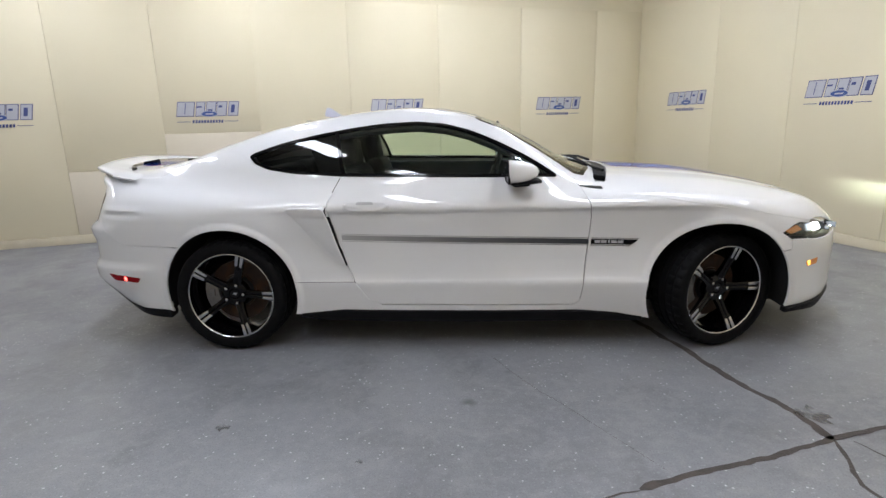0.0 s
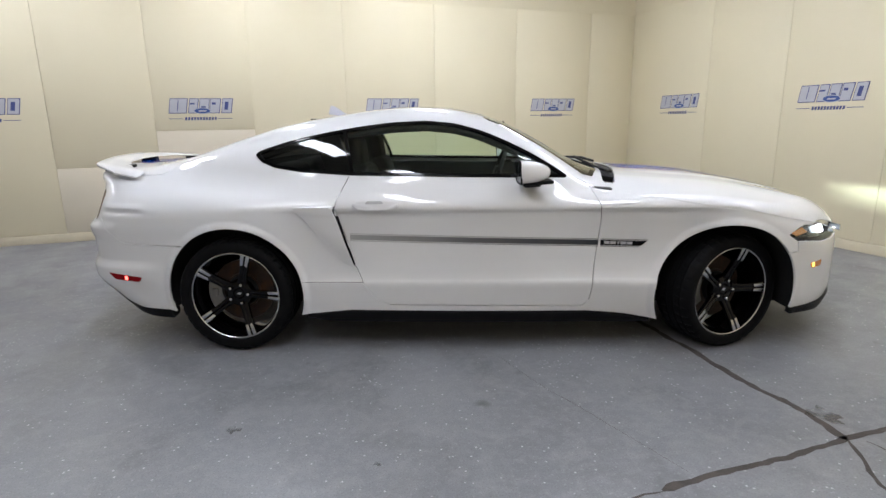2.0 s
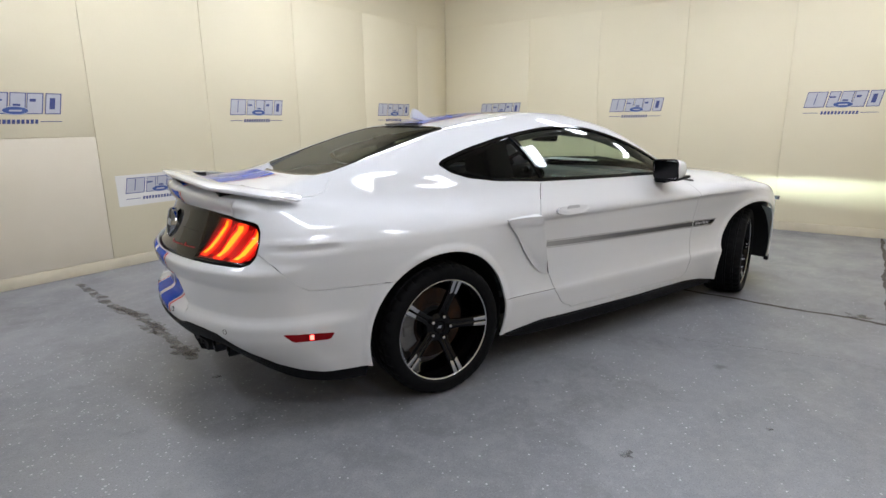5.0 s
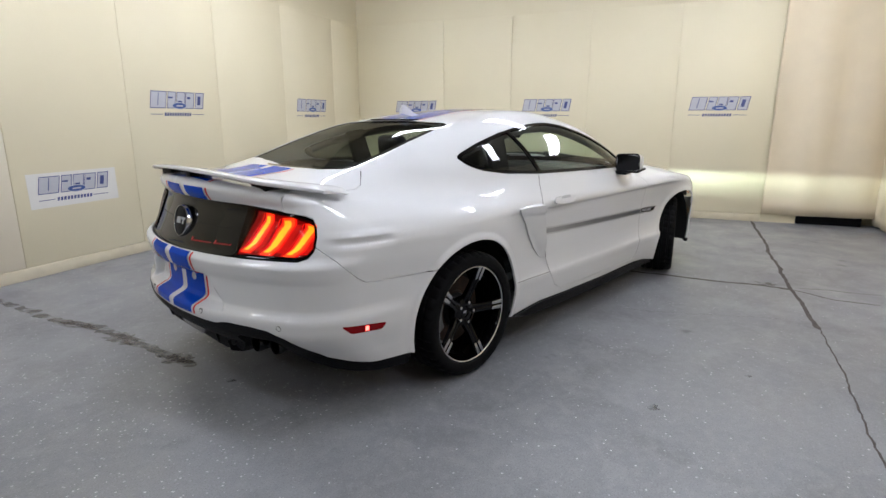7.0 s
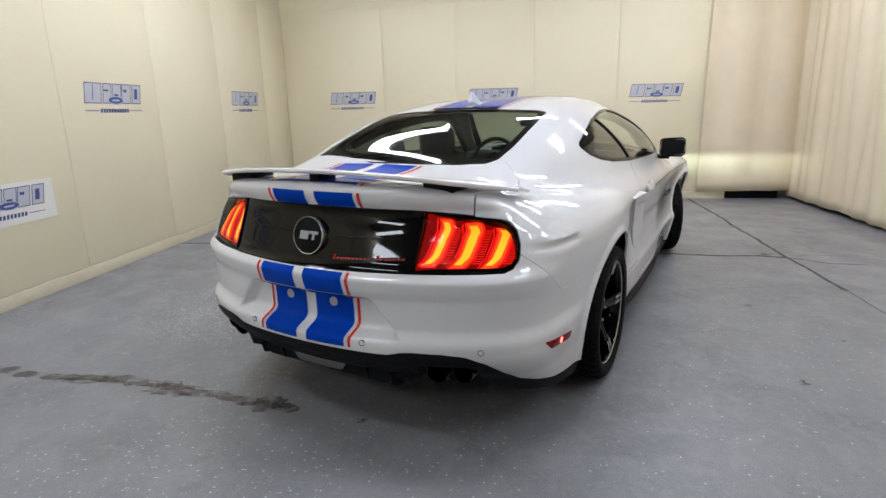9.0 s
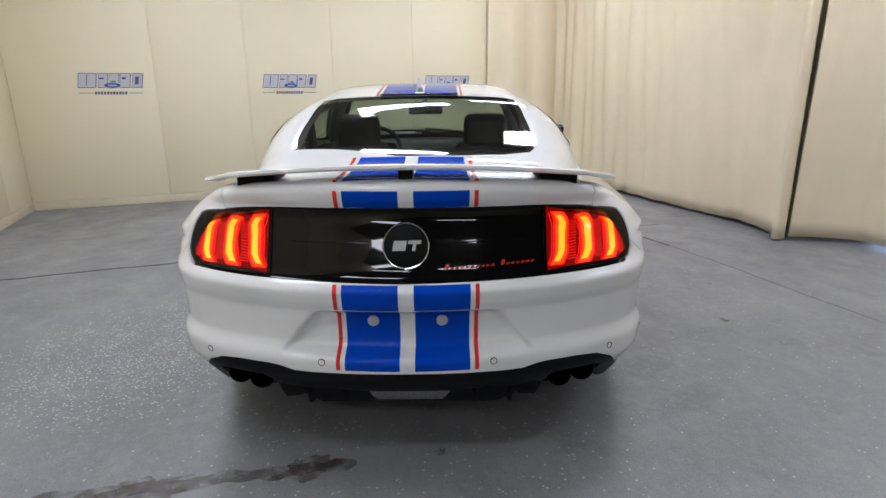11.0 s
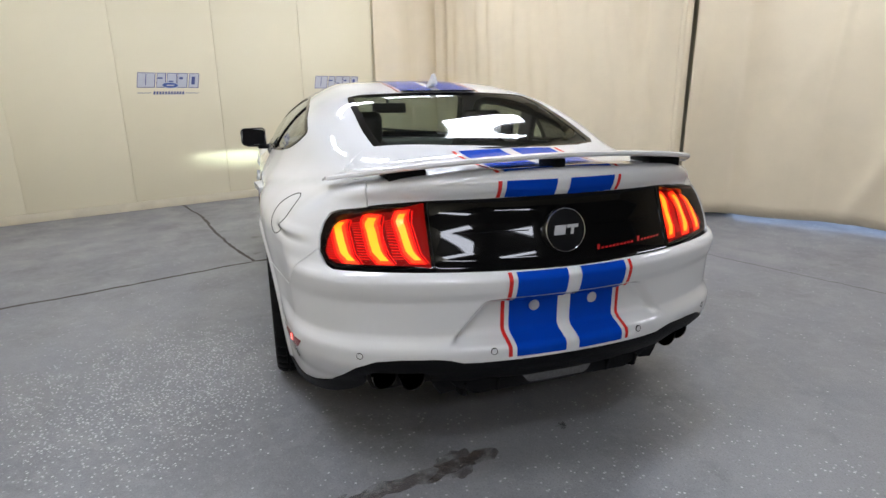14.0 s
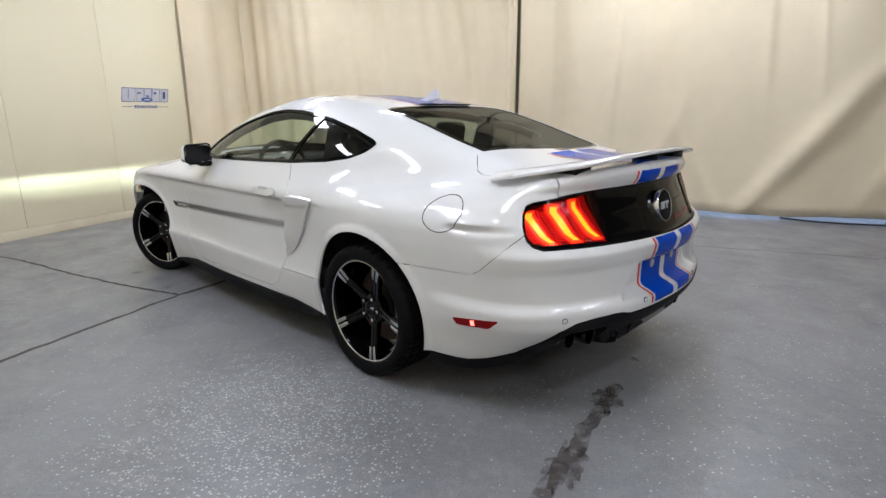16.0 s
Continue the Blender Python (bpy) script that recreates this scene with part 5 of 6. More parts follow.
for s in (1, -1):
    lens = panel("tail_lamp", lamp_out, M_BLACK, car, lift=-0.004, deep=0.092, holes=(RED_FIELD,), label="lit red tail lamp with three amber bars", step=0.016)
    panel("lamp_bowl", inset(lamp_out, 0.004), M_LENS, lens, dent=guide(-0.006), deep=0.0, label="dark red reflector", step=0.016)
    for y, width, bow, top, low in ((0.686, 0.038, 0.013, 0.886, 0.746), (0.588, 0.041, 0.014, 0.899, 0.749), (0.492, 0.037, 0.015, 0.908, 0.752)):
        panel("lamp_glow", bar_shape(y, width, bow, top, low, 0.008, 0.003), M_GLOW, lens, dent=guide(-0.003), deep=0.0, label="red glowing surround", step=0.014)
        panel("lamp_bar", bar_shape(y, width, bow, top, low), M_BAR, lens, dent=guide(0.0), deep=0.003, label="glowing amber bar", step=0.012)
        panel("lamp_core", bar_shape(y, width, bow, top, low, -0.0085, -0.008), M_CORE, lens, dent=guide(0.002), deep=0.0, label="yellow light guide", step=0.010)
        for j in range(15):
            zz = top - 0.022 - j * (top - low - 0.036) / 14
            y1 = y + width + bow + 0.006 - LEAN * (top - zz) / (top - low)
            panel("lens_rib", [(at_side(y1 + a, zz + c), zz + c) for a, c in ((0.030, 0.0), (0.0, 0.0), (0.0, -0.0040), (0.030, -0.0040))], M_RIB, lens, dent=guide(-0.001), deep=0.0, step=0.03)
        # a thin lit seam inboard of each bar
        panel("lens_seam", [(at_side(y - 0.014 + a + bow * k - LEAN * (top - z) / (top - low), z), z) for a, k, z in ((0.0035, 0.0, top), (0.0035, 0.9, top - 0.03), (0.0035, 0.9, low + 0.03), (0.0035, 0.0, low), (0.0, 0.0, low), (0.0, 0.9, low + 0.03), (0.0, 0.9, top - 0.03), (0.0, 0.0, top))], M_GLOW, lens, dent=guide(-0.001), deep=0.0, step=0.012)
    panel("lamp_cover", inset(lamp_out, 0.002), M_REDGLASS, lens, lift=-0.003, deep=0.0, label="clear red-tinted cover", step=0.016)
    if s == -1:
        for ob in (lens,):
            ob.scale = (1, -1, 1)

# badge, script and grooves on the tail panel
em_p, em_n = spot(-T_END + 0.0001, 0.826)
em = facing((em_p.x, 0.0, 0.826), (-1, 0, 0.20))
bm = bmesh.new()
lathe(bm, [(0.014, 0.0), (-0.007, 0.0), (-0.007, 0.066), (-0.005, 0.069), (0.014, 0.069)], 56)
badge = part("badge", bm, M_TRIM, car, "dark round badge with a chrome ring", em)
bm = bmesh.new()
lathe(bm, [(0.014, 0.0685), (-0.008, 0.0685), (-0.0115, 0.0695), (-0.012, 0.0715), (-0.009, 0.0735), (0.014, 0.0745)], 64)
part("badge_ring", bm, M_CHROME, badge, "chrome ring")
for pts in (slanted(-0.043, -0.003, -0.015, 0.016, 0.2), slanted(0.006, 0.046, 0.006, 0.017, 0.2), slanted(0.018, 0.028, -0.015, 0.006, 0.2)):
    bm = bmesh.new()
    prism(bm, pts, 0.004, m=pose(0, -0.0105, 0))
    part("badge_bar", bm, M_SILVER, badge, shade=False)
for i in range(18):
    if i == 10:
        continue
    y = 0.120 + 0.0162 * i
    tb = -(T_CORNER + HUB_Y - y)
    tall = 0.0165 if i in (0, 11) else 0.0065
    z0 = 0.756 + 0.0006 * i
    panel("script_bar", [(tb, z0), (tb + 0.0105, z0), (tb + 0.0145, z0 + tall), (tb + 0.004, z0 + tall)], M_SCRIPT, car, lift=-0.0085, deep=0.001, step=0.02)
for s in (-1, 1):
    bm = bmesh.new()
    row = [belt(np.array([(-(T_CORNER + HUB_Y - y), 0.832)]))[0] for y in np.linspace(0.12, 0.37, 12)]
    tube(bm, [(p[0] + 0.0095, -s * p[1], p[2]) for p in row], 0.0016, 6)
    part("panel_groove", bm, M_TIP, car)

# plate plugs and parking sensors
for s in (-1, 1):
    p, n = spot(-(T_CORNER + HUB_Y - 0.110), 0.583, s)
    bm = bmesh.new()
    lathe(bm, [(0.004, 0.0), (-0.004, 0.0), (-0.004, 0.010), (-0.0055, 0.0105), (-0.0055, 0.0135), (-0.004, 0.014), (-0.004, 0.018), (0.004, 0.0195)], 28)
    part("plate_plug", bm, M_PALE, car, "pale plastic plug", facing(p, n))
    for t, z in ((-(T_CORNER + HUB_Y - 0.273), 0.464), (-2.428, 0.449)):
        p, n = spot(t, z, s)
        bm = bmesh.new()
        lathe(bm, [(0.003, 0.0115), (-0.0012, 0.0115), (-0.0012, 0.0095), (0.003, 0.0095)], 24)
        sensor = part("parking_sensor", bm, M_LINER, car, m=facing(p, n))
        bm = bmesh.new()
        lathe(bm, [(-0.0008, 0.0), (-0.001, 0.009), (0.003, 0.0094)], 24)
        part("sensor_face", bm, M_WHITE, sensor)

# raised spoiler: one blade on three black feet
def blade(bm):
    rows = []
    for i in range(61):
        y = -0.728 + 1.456 * i / 60
        a = abs(y) * 0.968
        tip = smooth(0.52, 0.705, a)
        te = -2.385 + 0.30 * a**2 + 0.15 * tip
        zt = 1.074 - 0.110 * a**2 - 0.022 * tip
        chord = 0.150 + 0.08 * smooth(0.3, 0.6, a) - 0.10 * smooth(0.62, 0.705, a)
        le = te + chord
        zl = zt - 0.022 + 0.010 * tip - 0.01 * smooth(0.6, 0.705, a)
        th = 0.0075 * (1 - 0.45 * smooth(0.6, 0.705, a))
        prof = [(te, zt + 0.002), (te - 0.002, zt - 0.006), (te + 0.004, zt - th - 0.005), (te + chord * 0.35, (zt * 0.65 + zl * 0.35) - th), (te + chord * 0.8, zl - th * 0.6), (le, zl), (te + chord * 0.8, zl + th * 0.9 + 0.002), (te + chord * 0.35, zt * 0.65 + zl * 0.35 + th * 0.8), (te + 0.012, zt + 0.005)]
        rows.append([bm.verts.new((x, y, z)) for x, z in prof])
    for r0, r1 in zip(rows, rows[1:]):
        for k in range(len(r0)):
            bm.faces.new((r0[k], r0[(k + 1) % len(r0)], r1[(k + 1) % len(r0)], r1[k]))
    bm.faces.new(rows[0])
    bm.faces.new(rows[-1][::-1])


bm = bmesh.new()
blade(bm)
spoiler = part("spoiler", bm, M_WHITE, car, "white raised blade spoiler")
for y0, y1, x0, x1, zb, zt in ((-0.022, 0.024, -2.335, -2.23, 0.96, 1.054), (0.43, 0.555, -2.25, -2.12, 0.980, 1.030), (-0.555, -0.43, -2.25, -2.12, 0.980, 1.030)):
    bm = bmesh.new()
    box(bm, x0, y0, zb, x1, y1, zt, 0.006)
    part("spoiler_foot", bm, M_TRIM, spoiler, "black foot")

# roof aerial
bm = bmesh.new()
fin = [(-0.105, 0.0), (0.085, 0.0), (0.060, 0.014), (0.0, 0.024), (-0.035, 0.042), (-0.070, 0.058), (-0.098, 0.060), (-0.103, 0.030)]
prism(bm, rounded(fin, 0.008, 3), 0.026, m=pose(0, -0.013, 0), bevel=0.004)
for v in bm.verts:
    v.co.y *= 1.25 - 16 * v.co.z if v.co.z < 0.045 else 0.53
zr = shell(on_top([(-0.90, 0.0)]))[0][2]
part("aerial", bm, M_WHITE, car, "white shark-fin aerial", pose(-0.895, 0, zr - 0.004, 0, 9.0, 0))
bm = bmesh.new()
box(bm, -1.075, -0.20, -0.004, -1.035, 0.20, 0.004, 0.003)
part("roof_edge", bm, M_BLACK, car, "black roof edge strip", pose(0, 0, shell(on_top([(-1.055, 0.0)]))[0][2] + 0.003))

# exhaust tips, reversing lamp, fins and the dark underside
for s in (-1, 1):
    for y, x in ((0.512, -2.325), (0.600, -2.285)):
        bm = bmesh.new()
        lathe(bm, [(0.16, 0.036), (0.02, 0.0415), (0.0, 0.0415), (-0.003, 0.040), (0.0, 0.0375), (0.10, 0.034), (0.11, 0.0)], 32, axis="x")
        part("exhaust_tip", bm, M_TIP, car, "black chrome exhaust tip", pose(x, s * y, 0.346))
    for y in (0.22, 0.34):
        bm = bmesh.new()
        prism(bm, [(-2.375, 0.32), (-2.05, 0.30), (-2.05, 0.235), (-2.31, 0.248), (-2.36, 0.268)], 0.012, m=pose(0, s * y - 0.006, 0), bevel=0.003)
        part("diffuser_fin", bm, M_TRIM, car)
bm = bmesh.new()
rp = belt(np.array([(-T_END + 0.001, 0.28)]))[0]
prism(bm, rounded([(-0.138, 0.0), (-0.112, -0.032), (0.112, -0.032), (0.138, 0.0)], 0.006), 0.03, m=facing((-2.384, 0, 0.324), (-1, 0, 0)), bevel=0.003)
part("reversing_lamp", bm, M_REFLECTOR, car, "clear ribbed reversing lamp")
bm = bmesh.new()
box(bm, -2.10, -0.62, 0.18, 2.05, 0.62, 0.40, 0.04)
part("underbody", bm, M_LINER, car, "black underbody")
bm = bmesh.new()
prism(bm, [(-0.37, 0.305), (-0.30, 0.266), (0.30, 0.266), (0.37, 0.305), (0.43, 0.37), (-0.43, 0.37)], 0.30, m=facing((-2.36, 0, 0), (-1, 0, 0)), bevel=0.01)
part("diffuser", bm, M_TRIM, car, "black rear diffuser")

# side markers
MARK = rounded([(-2.168, 0.447), (-1.928, 0.424), (-1.955, 0.396), (-2.125, 0.408)], 0.012, 3)
for s in (1, -1):
    mk = panel("side_marker", MARK, M_MARKER, car, lift=0.002, deep=0.004, step=0.02, label="lit red side marker")
    panel("marker_led", [(-2.052, 0.431), (-2.034, 0.429), (-2.036, 0.408), (-2.054, 0.410)], M_LED, mk, lift=0.0035, deep=0.001, step=0.02, label="bright red light")
    if s == -1:
        mk.scale = (1, -1, 1)

# side stripe: film, pinstripes above and below, marked end
def stripe_z(x):
    return 0.655 + (0.613 - 0.655) * (x + 0.70) / 1.35


def side_strip(name, x0, x1, o0, o1, mat, slant=0.0, lift=0.0016):
    xs = list(np.linspace(x0, x1, 12))
    up = [(x, stripe_z(x) + o1) for x in xs]
    lo = [(x, stripe_z(x) + o0) for x in xs]
    up[-1] = (up[-1][0] + slant, up[-1][1])
    return panel(name, lo + up[::-1], mat, car, lift=lift, deep=0.0, step=0.03, mirror=True)


side_strip("side_stripe", -0.705, 0.640, -0.0155, 0.0135, M_SIDESTRIPE)
side_strip("side_stripe", 0.652, 0.868, -0.0155, 0.0135, M_BLACK, 0.036)
side_strip("pinstripe", -0.705, 0.640, 0.0175, 0.0205, M_SIDESTRIPE)
side_strip("pinstripe", -0.705, 0.640, -0.0225, -0.0195, M_SIDESTRIPE)
side_strip("pinstripe", 0.652, 0.900, 0.0175, 0.0205, M_BLACK, 0.008)
side_strip("pinstripe", 0.652, 0.860, -0.0225, -0.0195, M_BLACK, 0.004)
for a, b in ((0.672, 0.700), (0.706, 0.734), (0.744, 0.752), (0.760, 0.788), (0.794, 0.822)):
    side_strip("stripe_mark", a, b, -0.0085, 0.0075, M_SILVER, 0.003, 0.0024)

# seam of the rocker between the rear wheel and the door
panel("rocker_seam", [(-0.985, 0.3995), (-0.644, 0.3995), (-0.643, 0.4020), (-0.984, 0.4020)], M_LINER, car, lift=0.0006, deep=0.0, step=0.03, mirror=True)

# scoop behind the door
SCOOP = [(-1.005, 0.818), (-0.90, 0.8205), (-0.786, 0.8195), (-0.752, 0.70), (-0.708, 0.535), (-0.690, 0.482), (-0.745, 0.505), (-0.81, 0.565), (-0.87, 0.645), (-0.93, 0.735)]


def scoop_rise(p):
    front = -0.775 + (0.82 - p[:, 2]) * 0.255
    back = -1.005 + np.clip(0.82 - p[:, 2], 0, 0.4) * 0.86
    k = np.clip((p[:, 0] - back) / np.maximum(front - back, 0.03), 0, 1) ** 0.8
    return (0.014 + 0.026 * k) * (0.25 + 0.75 * smooth(0.49, 0.62, p[:, 2]))


panel("side_scoop", rounded(SCOOP, 0.018, 3), M_WHITE, car, dent=scoop_rise, deep=0.045, mirror=True, label="white scoop blade", step=0.018)
panel("scoop_mouth", [(-0.7853, 0.814), (-0.7785, 0.812), (-0.686, 0.495), (-0.6895, 0.492)], M_BLACK, car, dent=lambda p: 0.026 * (0.25 + 0.75 * smooth(0.49, 0.62, p[:, 2])), deep=0.034, mirror=True, label="black scoop mouth", step=0.02)

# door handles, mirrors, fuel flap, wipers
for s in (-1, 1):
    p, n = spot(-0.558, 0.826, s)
    bm = bmesh.new()
    outl = [(-0.122, 0.002), (-0.105, 0.020), (-0.05, 0.024), (0.05, 0.024), (0.105, 0.018), (0.128, 0.004), (0.105, -0.017), (0.05, -0.021), (-0.05, -0.021), (-0.105, -0.014)]
    prism(bm, rounded([(x * (-s if s > 0 else 1), z) for x, z in outl], 0.012, 3), 0.016, m=facing(p + n * 0.020, n), bevel=0.006)
    h = part("door_handle", bm, M_WHITE, car, "white pull handle")
    # flat grey patch that stands in for the shade of the finger recess
    bm = bmesh.new()
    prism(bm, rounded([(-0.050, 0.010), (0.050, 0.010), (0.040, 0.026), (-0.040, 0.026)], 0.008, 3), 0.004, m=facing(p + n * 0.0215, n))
    part("recess_shade", bm, M_SILVER, h, "grey patch for the shade in the finger recess")


def mirror_body(bm, s):
    """Egg-shaped housing, flat towards the tail."""
    rows = []
    for i in range(13):
        f = i / 12
        x = 0.0 + 0.165 * f
        k = (1 - f**2.2) ** 0.55 if f < 1 else 0.02
        ring = []
        for j in range(28):
            w = 2 * math.pi * j / 28
            cy, cz = math.cos(w), math.sin(w)
            e = 0.62
            yy = math.copysign(abs(cy) ** e, cy) * 0.092 * k
            zz = math.copysign(abs(cz) ** e, cz) * 0.064 * k * (0.92 + 0.16 * cy * 1)
            ring.append(bm.verts.new((x, s * (yy + 0.012 * f), zz - 0.012 * f)))
        rows.append(ring)
    for r0, r1 in zip(rows, rows[1:]):
        for j in range(28):
            bm.faces.new((r0[j], r0[(j + 1) % 28], r1[(j + 1) % 28], r1[j]))
    bm.faces.new(rows[0][::-1])
    bm.faces.new(rows[-1])


for s in (-1, 1):
    bm = bmesh.new()
    mirror_body(bm, s)
    at = pose(0.20, s * 0.958, 1.003, 0, -4, s * -4) @ Matrix.Diagonal((0.98, 0.90, 0.98, 1))
    mir = part("door_mirror", bm, M_WHITE, car, "white mirror on a black foot", at)
    bm = bmesh.new()
    prism(bm, rounded([(-0.084, -0.056), (0.082, -0.052), (0.084, 0.048), (-0.080, 0.056)], 0.025, 4), 0.006, m=pose(-0.0035, 0, 0, 0, 0, -90))
    part("mirror_glass", bm, M_TIP, mir, "mirror glass")
    bm = bmesh.new()
    rim_pts = rounded([(-0.089, -0.061), (0.088, -0.058), (0.090, 0.054), (-0.086, 0.061)], 0.03, 4)
    tube(bm, [(-0.002, x, z) for x, z in rim_pts], 0.0055, 6, closed=True)
    part("mirror_bezel", bm, M_TRIM, mir, "black rim")
    bm = bmesh.new()
    box(bm, 0.006, -0.075, -0.072, 0.17, 0.06, -0.052, 0.010)
    box(bm, 0.03, (0.02 if s < 0 else -0.17), -0.092, 0.12, (0.17 if s < 0 else -0.02), -0.066, 0.010)
    part("mirror_foot", bm, M_TRIM, mir, "black arm")

ring = [(-1.838 + 0.088 * math.cos(w), 0.842 + 0.070 * math.sin(w)) for w in np.linspace(0, 2 * math.pi, 48, endpoint=False)]
pr = shell(on_side(ring)) * [1, -1, 1]
bm = bmesh.new()
tube(bm, [tuple(p) for p in pr], 0.0020, 6, closed=True)
part("fuel_flap_gap", bm, M_LINER, car, "round fuel flap outline")
for y0, y1, xo in ((-0.56, 0.02, 0.02), (-0.02, 0.58, 0.04)):
    bm = bmesh.new()
    a = shell(on_top([(0.70 + xo, y0)]))[0]
    b = shell(on_top([(0.66, y1)]))[0]
    tube(bm, [(a[0] + 0.05, a[1], a[2] + 0.004), (a[0] + 0.01, a[1] * 0.7 + b[1] * 0.3, a[2] + 0.016), (b[0] + 0.01, b[1], b[2] + 0.012)], 0.009, 8)
    part("wiper", bm, M_TRIM, car, "black wiper arm")

# window bead and headlamps
bead = [q for q in inset(dlo, 0.007)]
bead = [q for q in bead if q[1] < 0.42]
pb = shell(np.array(sorted([q for q in bead if q[1] < 0.235], key=lambda q: q[0])))
for s in (-1, 1):
    bm = bmesh.new()
    tube(bm, [(p[0], p[1] * -s, p[2]) for p in pb + normals(pb) * 0.0045], 0.0028, 6)
    part("window_bead", bm, M_TIP, car, "dark bright bead")
    hl = panel("headlamp", HEADLAMP, M_LAMPGLASS, car, lift=0.0, deep=0.0, label="lit headlamp under clear glass", step=0.03)
    panel("lamp_bowl", HEADLAMP, M_TIP, hl, lift=-0.05, deep=0.0, step=0.04)
    panel("lamp_lens", [(1.98, 0.685), (2.14, 0.680), (2.14, 0.635), (1.98, 0.635)], M_HEAD, hl, lift=-0.03, deep=0.01, label="bright projector", step=0.03)
    panel("amber_marker", [(1.68, 0.655), (1.76, 0.685), (1.80, 0.655), (1.72, 0.635)], M_AMBER, hl, lift=-0.030, deep=0.004, step=0.03)
    tk = panel("turn_marker", rounded([(1.815, 0.478), (1.98, 0.485), (1.97, 0.452), (1.835, 0.450)], 0.01), M_AMBER, car, lift=0.002, deep=0.004, step=0.03, label="lit amber marker")
    panel("marker_light", [(1.832, 0.478), (1.862, 0.479), (1.866, 0.456), (1.842, 0.455)], M_AMBER_LED, tk, lift=0.0035, deep=0.002, step=0.03, label="bright amber light")
    if s == 1:
        for ob in (hl, tk):
            ob.scale = (1, -1, 1)
    # the dipped beam, cut off level by a small shade
    p, n = spot(2.06, 0.652, s)
    beam = bpy.data.lights.new("headlamp_beam", "SPOT")
    beam.energy, beam.color, beam.spot_size, beam.spot_blend, beam.shadow_soft_size = 260, (0.80, 1.0, 0.92), radians(76), 1.0, 0.0004
    eye = Vector((p.x + 0.012, p.y + n.y * 0.012, 0.652))
    lo = new("headlamp_beam", beam)
    lo.matrix_world = look(eye, eye + Vector((1, 0, -0.05)))
    lo.parent = car
    bm = bmesh.new()
    box(bm, eye.x + 0.018, eye.y - 0.05, eye.z - 0.0003, eye.x + 0.0195, eye.y + 0.05, eye.z + 0.030)
    part("lamp_shade", bm, M_TIP, car)
    bm = bmesh.new()
    box(bm, eye.x + 0.005, eye.y - 0.02, eye.z - 0.020, eye.x + 0.0055, eye.y + 0.02, eye.z - 0.0005)
    part("lamp_shade", bm, M_TIP, car)

# ---- car: inside ----
def cushion(bm, x0, y0, z0, x1, y1, z1, r=0.05, m=None):
    box(bm, x0, y0, z0, x1, y1, z1, r, 4, m)


bm = bmesh.new()
box(bm, -1.35, -0.72, 0.28, 0.95, 0.72, 0.34)
part("cabin_floor", bm, M_SEAT, car, "dark carpet")
for s in (-1, 1):
    seat = None
    bm = bmesh.new()
    cushion(bm, -0.55, s * 0.37 - 0.25, 0.34, 0.0, s * 0.37 + 0.25, 0.55, 0.06)
    seat = part("front_seat", bm, M_SEAT, car, "dark bucket seat")
    bm = bmesh.new()
    cushion(bm, -0.07, -0.235, 0.0, 0.07, 0.235, 0.58, 0.06)
    for v in bm.verts:
        v.co.y *= 1.0 - 0.28 * max(0, (v.co.z - 0.3) / 0.28)
    part("seat_back", bm, M_SEAT, seat, m=pose(-0.56, s * 0.37, 0.46, 0, -17, 0))
    bm = bmesh.new()
    cushion(bm, -0.045, -0.125, 0.0, 0.055, 0.125, 0.19, 0.045)
    part("headrest", bm, M_SEAT, seat, m=pose(-0.735, s * 0.37, 0.99, 0, -8, 0))
    bm = bmesh.new()
    cushion(bm, -1.30, s * 0.33 - 0.27, 0.72, -1.12, s * 0.33 + 0.27, 1.02, 0.06, None)
    part("rear_seat", bm, M_SEAT, car, "dark rear seat back")
    bm = bmesh.new()
    prism(bm, [(-0.85, 0.30), (0.75, 0.30), (0.72, 0.90), (0.30, 0.935), (-0.70, 0.955), (-0.85, 0.90)], 0.035, m=pose(0, s * 0.80 - 0.0175, 0), bevel=0.01)
    part("door_card", bm, M_DASH, car, "dark inner door panel")
    bm = bmesh.new()
    rail = shell(on_side(DLO[9:]))
    rail = rail - normals(rail) * 0.040
    tube(bm, [(p[0], -s * p[1], p[2]) for p in rail], 0.024, 8)
    part("inner_pillar", bm, M_DASH, car)
    bm = bmesh.new()
    prism(bm, [(-0.86, 0.93), (-0.70, 0.93), (-0.80, 1.22), (-0.94, 1.20)], 0.04, m=pose(0, s * 0.64 - 0.02, 0), bevel=0.01)
    part("inner_post", bm, M_DASH, car)
    bm = bmesh.new()
    prism(bm, [(-1.85, 0.70), (-1.10, 0.70), (-1.10, 1.00), (-1.24, 1.03), (-1.45, 1.02), (-1.85, 0.96)], 0.03, m=pose(0, s * 0.62 - 0.015, 0), bevel=0.008)
    part("rear_side_trim", bm, M_DASH, car)
bm = bmesh.new()
box(bm, -2.15, -0.62, 0.90, -1.28, 0.62, 0.935, 0.012)
part("parcel_shelf", bm, M_DASH, car, "dark parcel shelf")
bm = bmesh.new()
prism(bm, rounded([(0.36, 0.62), (0.33, 0.86), (0.40, 0.925), (0.62, 0.935), (0.80, 0.90), (0.95, 0.84), (0.95, 0.60)], 0.03), 1.44, m=pose(0, -0.72, 0), bevel=0.0)
dash = part("dashboard", bm, M_DASH, car, "dark dashboard")
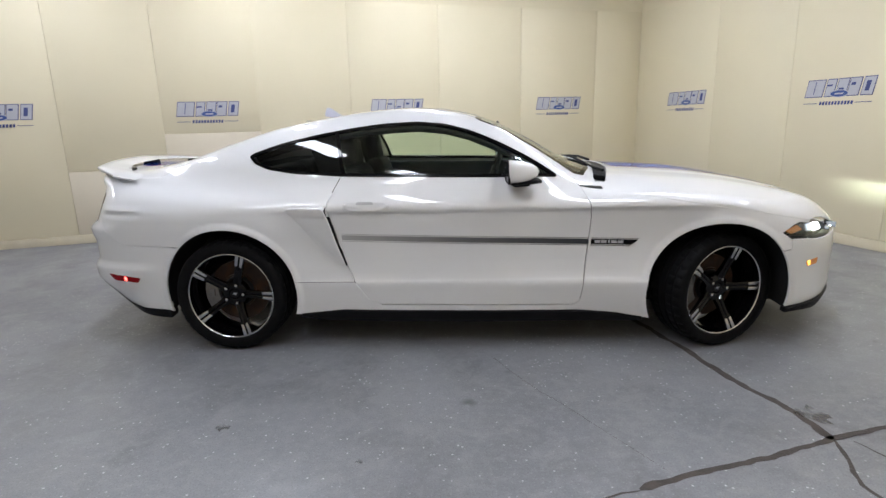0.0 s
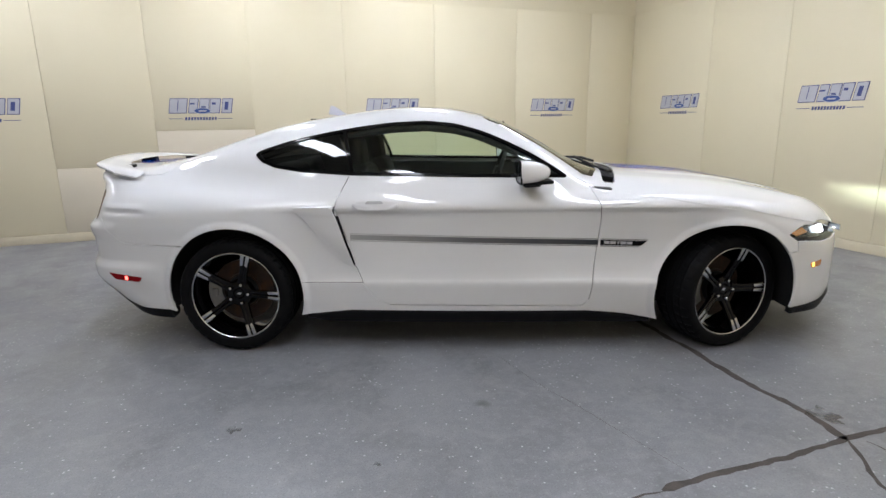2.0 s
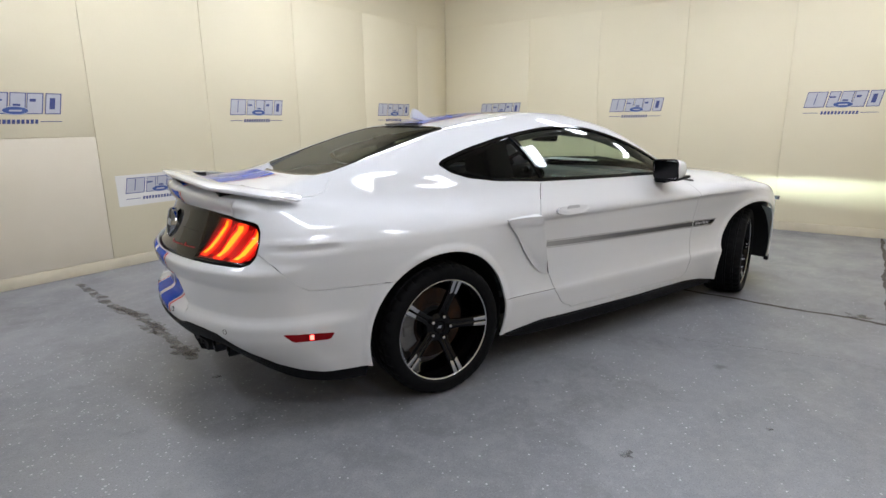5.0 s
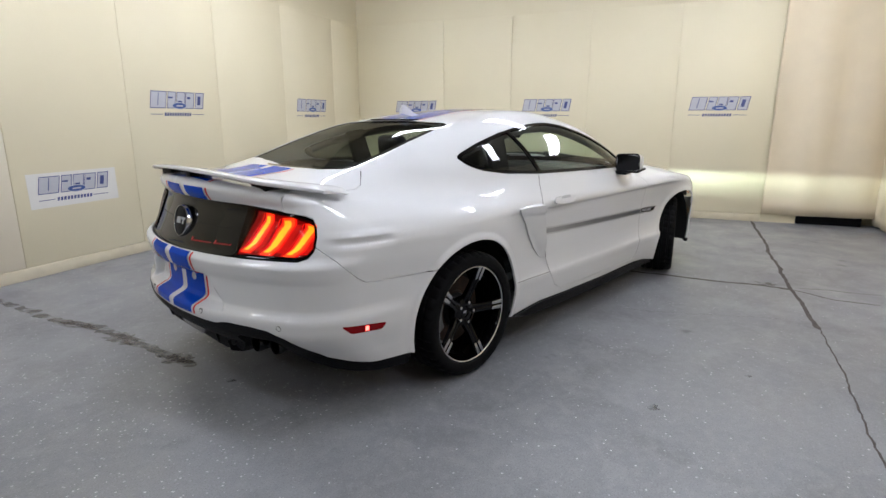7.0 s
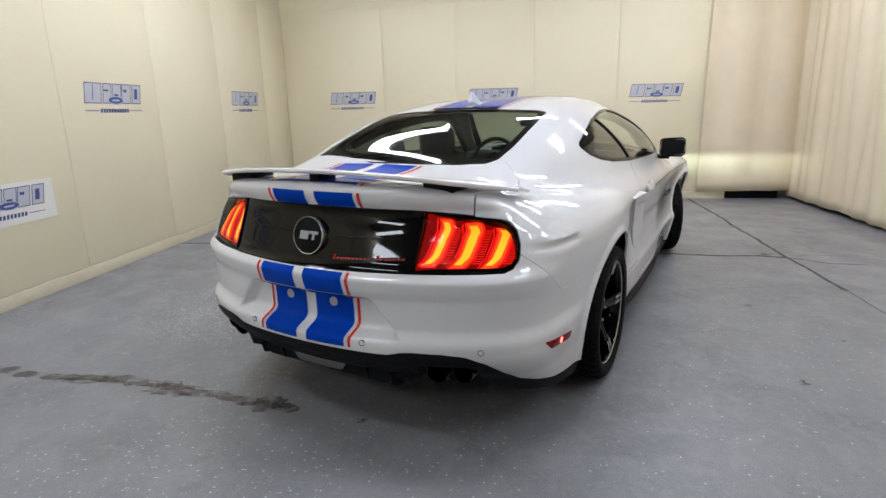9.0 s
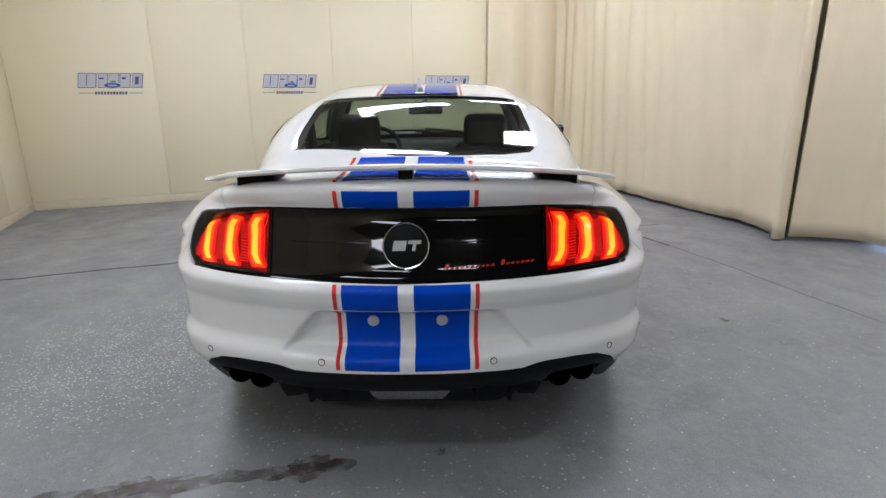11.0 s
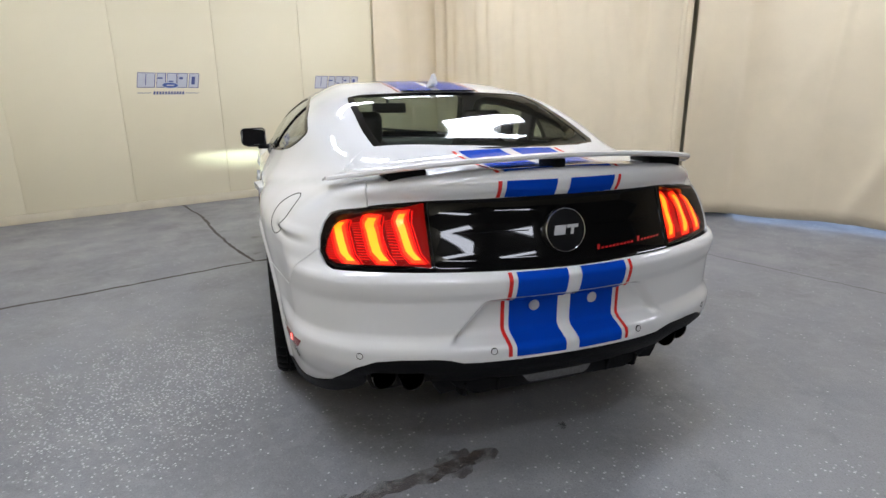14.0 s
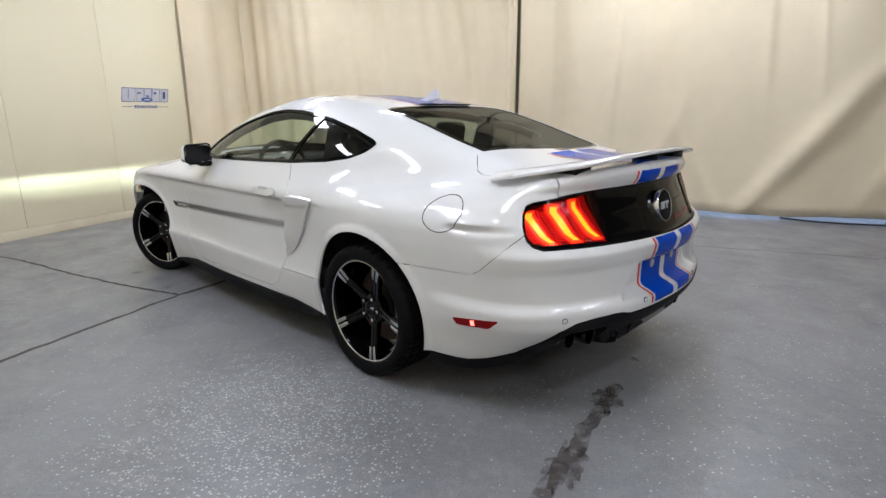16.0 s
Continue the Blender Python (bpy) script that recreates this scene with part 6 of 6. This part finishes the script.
for y in (-0.62, -0.13, 0.0, 0.13, 0.62):
    bm = bmesh.new()
    lathe(bm, [(0.0, 0.034), (-0.008, 0.035), (-0.010, 0.040), (-0.004, 0.044), (0.0, 0.044)], 28, axis="x")
    part("air_vent", bm, M_CHROME, dash, "chrome-ringed air vent", pose(0.338, y, 0.84))
for y in (0.29, 0.45):
    bm = bmesh.new()
    lathe(bm, [(0.0, 0.0), (-0.004, 0.05), (-0.012, 0.052), (-0.012, 0.058), (0.0, 0.06)], 28, axis="x")
    part("gauge", bm, M_TIP, dash, m=pose(0.35, y, 0.875))
bm = bmesh.new()
wheel_pts = [(0.0, 0.178 * math.cos(w), 0.178 * math.sin(w)) for w in np.linspace(0, 2 * math.pi, 36, endpoint=False)]
tube(bm, wheel_pts, 0.016, 10, closed=True)
sw = part("steering_wheel", bm, M_SEAT, car, "dark steering wheel", pose(0.16, 0.37, 0.885, 0, 22, 0))
bm = bmesh.new()
box(bm, -0.02, -0.07, -0.05, 0.03, 0.07, 0.05, 0.015)
part("wheel_boss", bm, M_DASH, sw)
for a in (0, 180, 270):
    bm = bmesh.new()
    box(bm, -0.008, 0.05, -0.016, 0.010, 0.172, 0.016, 0.004)
    part("wheel_spoke", bm, M_DASH, sw, m=pose(0, 0, 0, a, 0, 0))
bm = bmesh.new()
box(bm, -0.022, -0.125, -0.035, 0.012, 0.125, 0.035, 0.014)
rv = part("rear_view_mirror", bm, M_TRIM, car, "dark rear-view mirror", pose(0.12, 0.0, 1.185, 0, 8, 0))
bm = bmesh.new()
tube(bm, [(0.0, 0, 0.0), (0.03, 0, 0.05), (0.06, 0, 0.075)], 0.012, 8)
part("mirror_stalk", bm, M_TRIM, rv)
# headlining, a skin under the roof
head = [(x, y) for x, y in [(0.0, -0.36), (-0.2, -0.40), (-0.6, -0.42), (-1.0, -0.40)]]
panel("headlining", head + [(x, -y) for x, y in head[::-1]], M_DASH, car, lay=over, lift=-0.03, deep=0.0, label="dark headlining", step=0.06)
bm = bmesh.new()
box(bm, -0.35, -0.10, 0.34, 0.45, 0.10, 0.62, 0.03)
part("centre_console", bm, M_DASH, car)
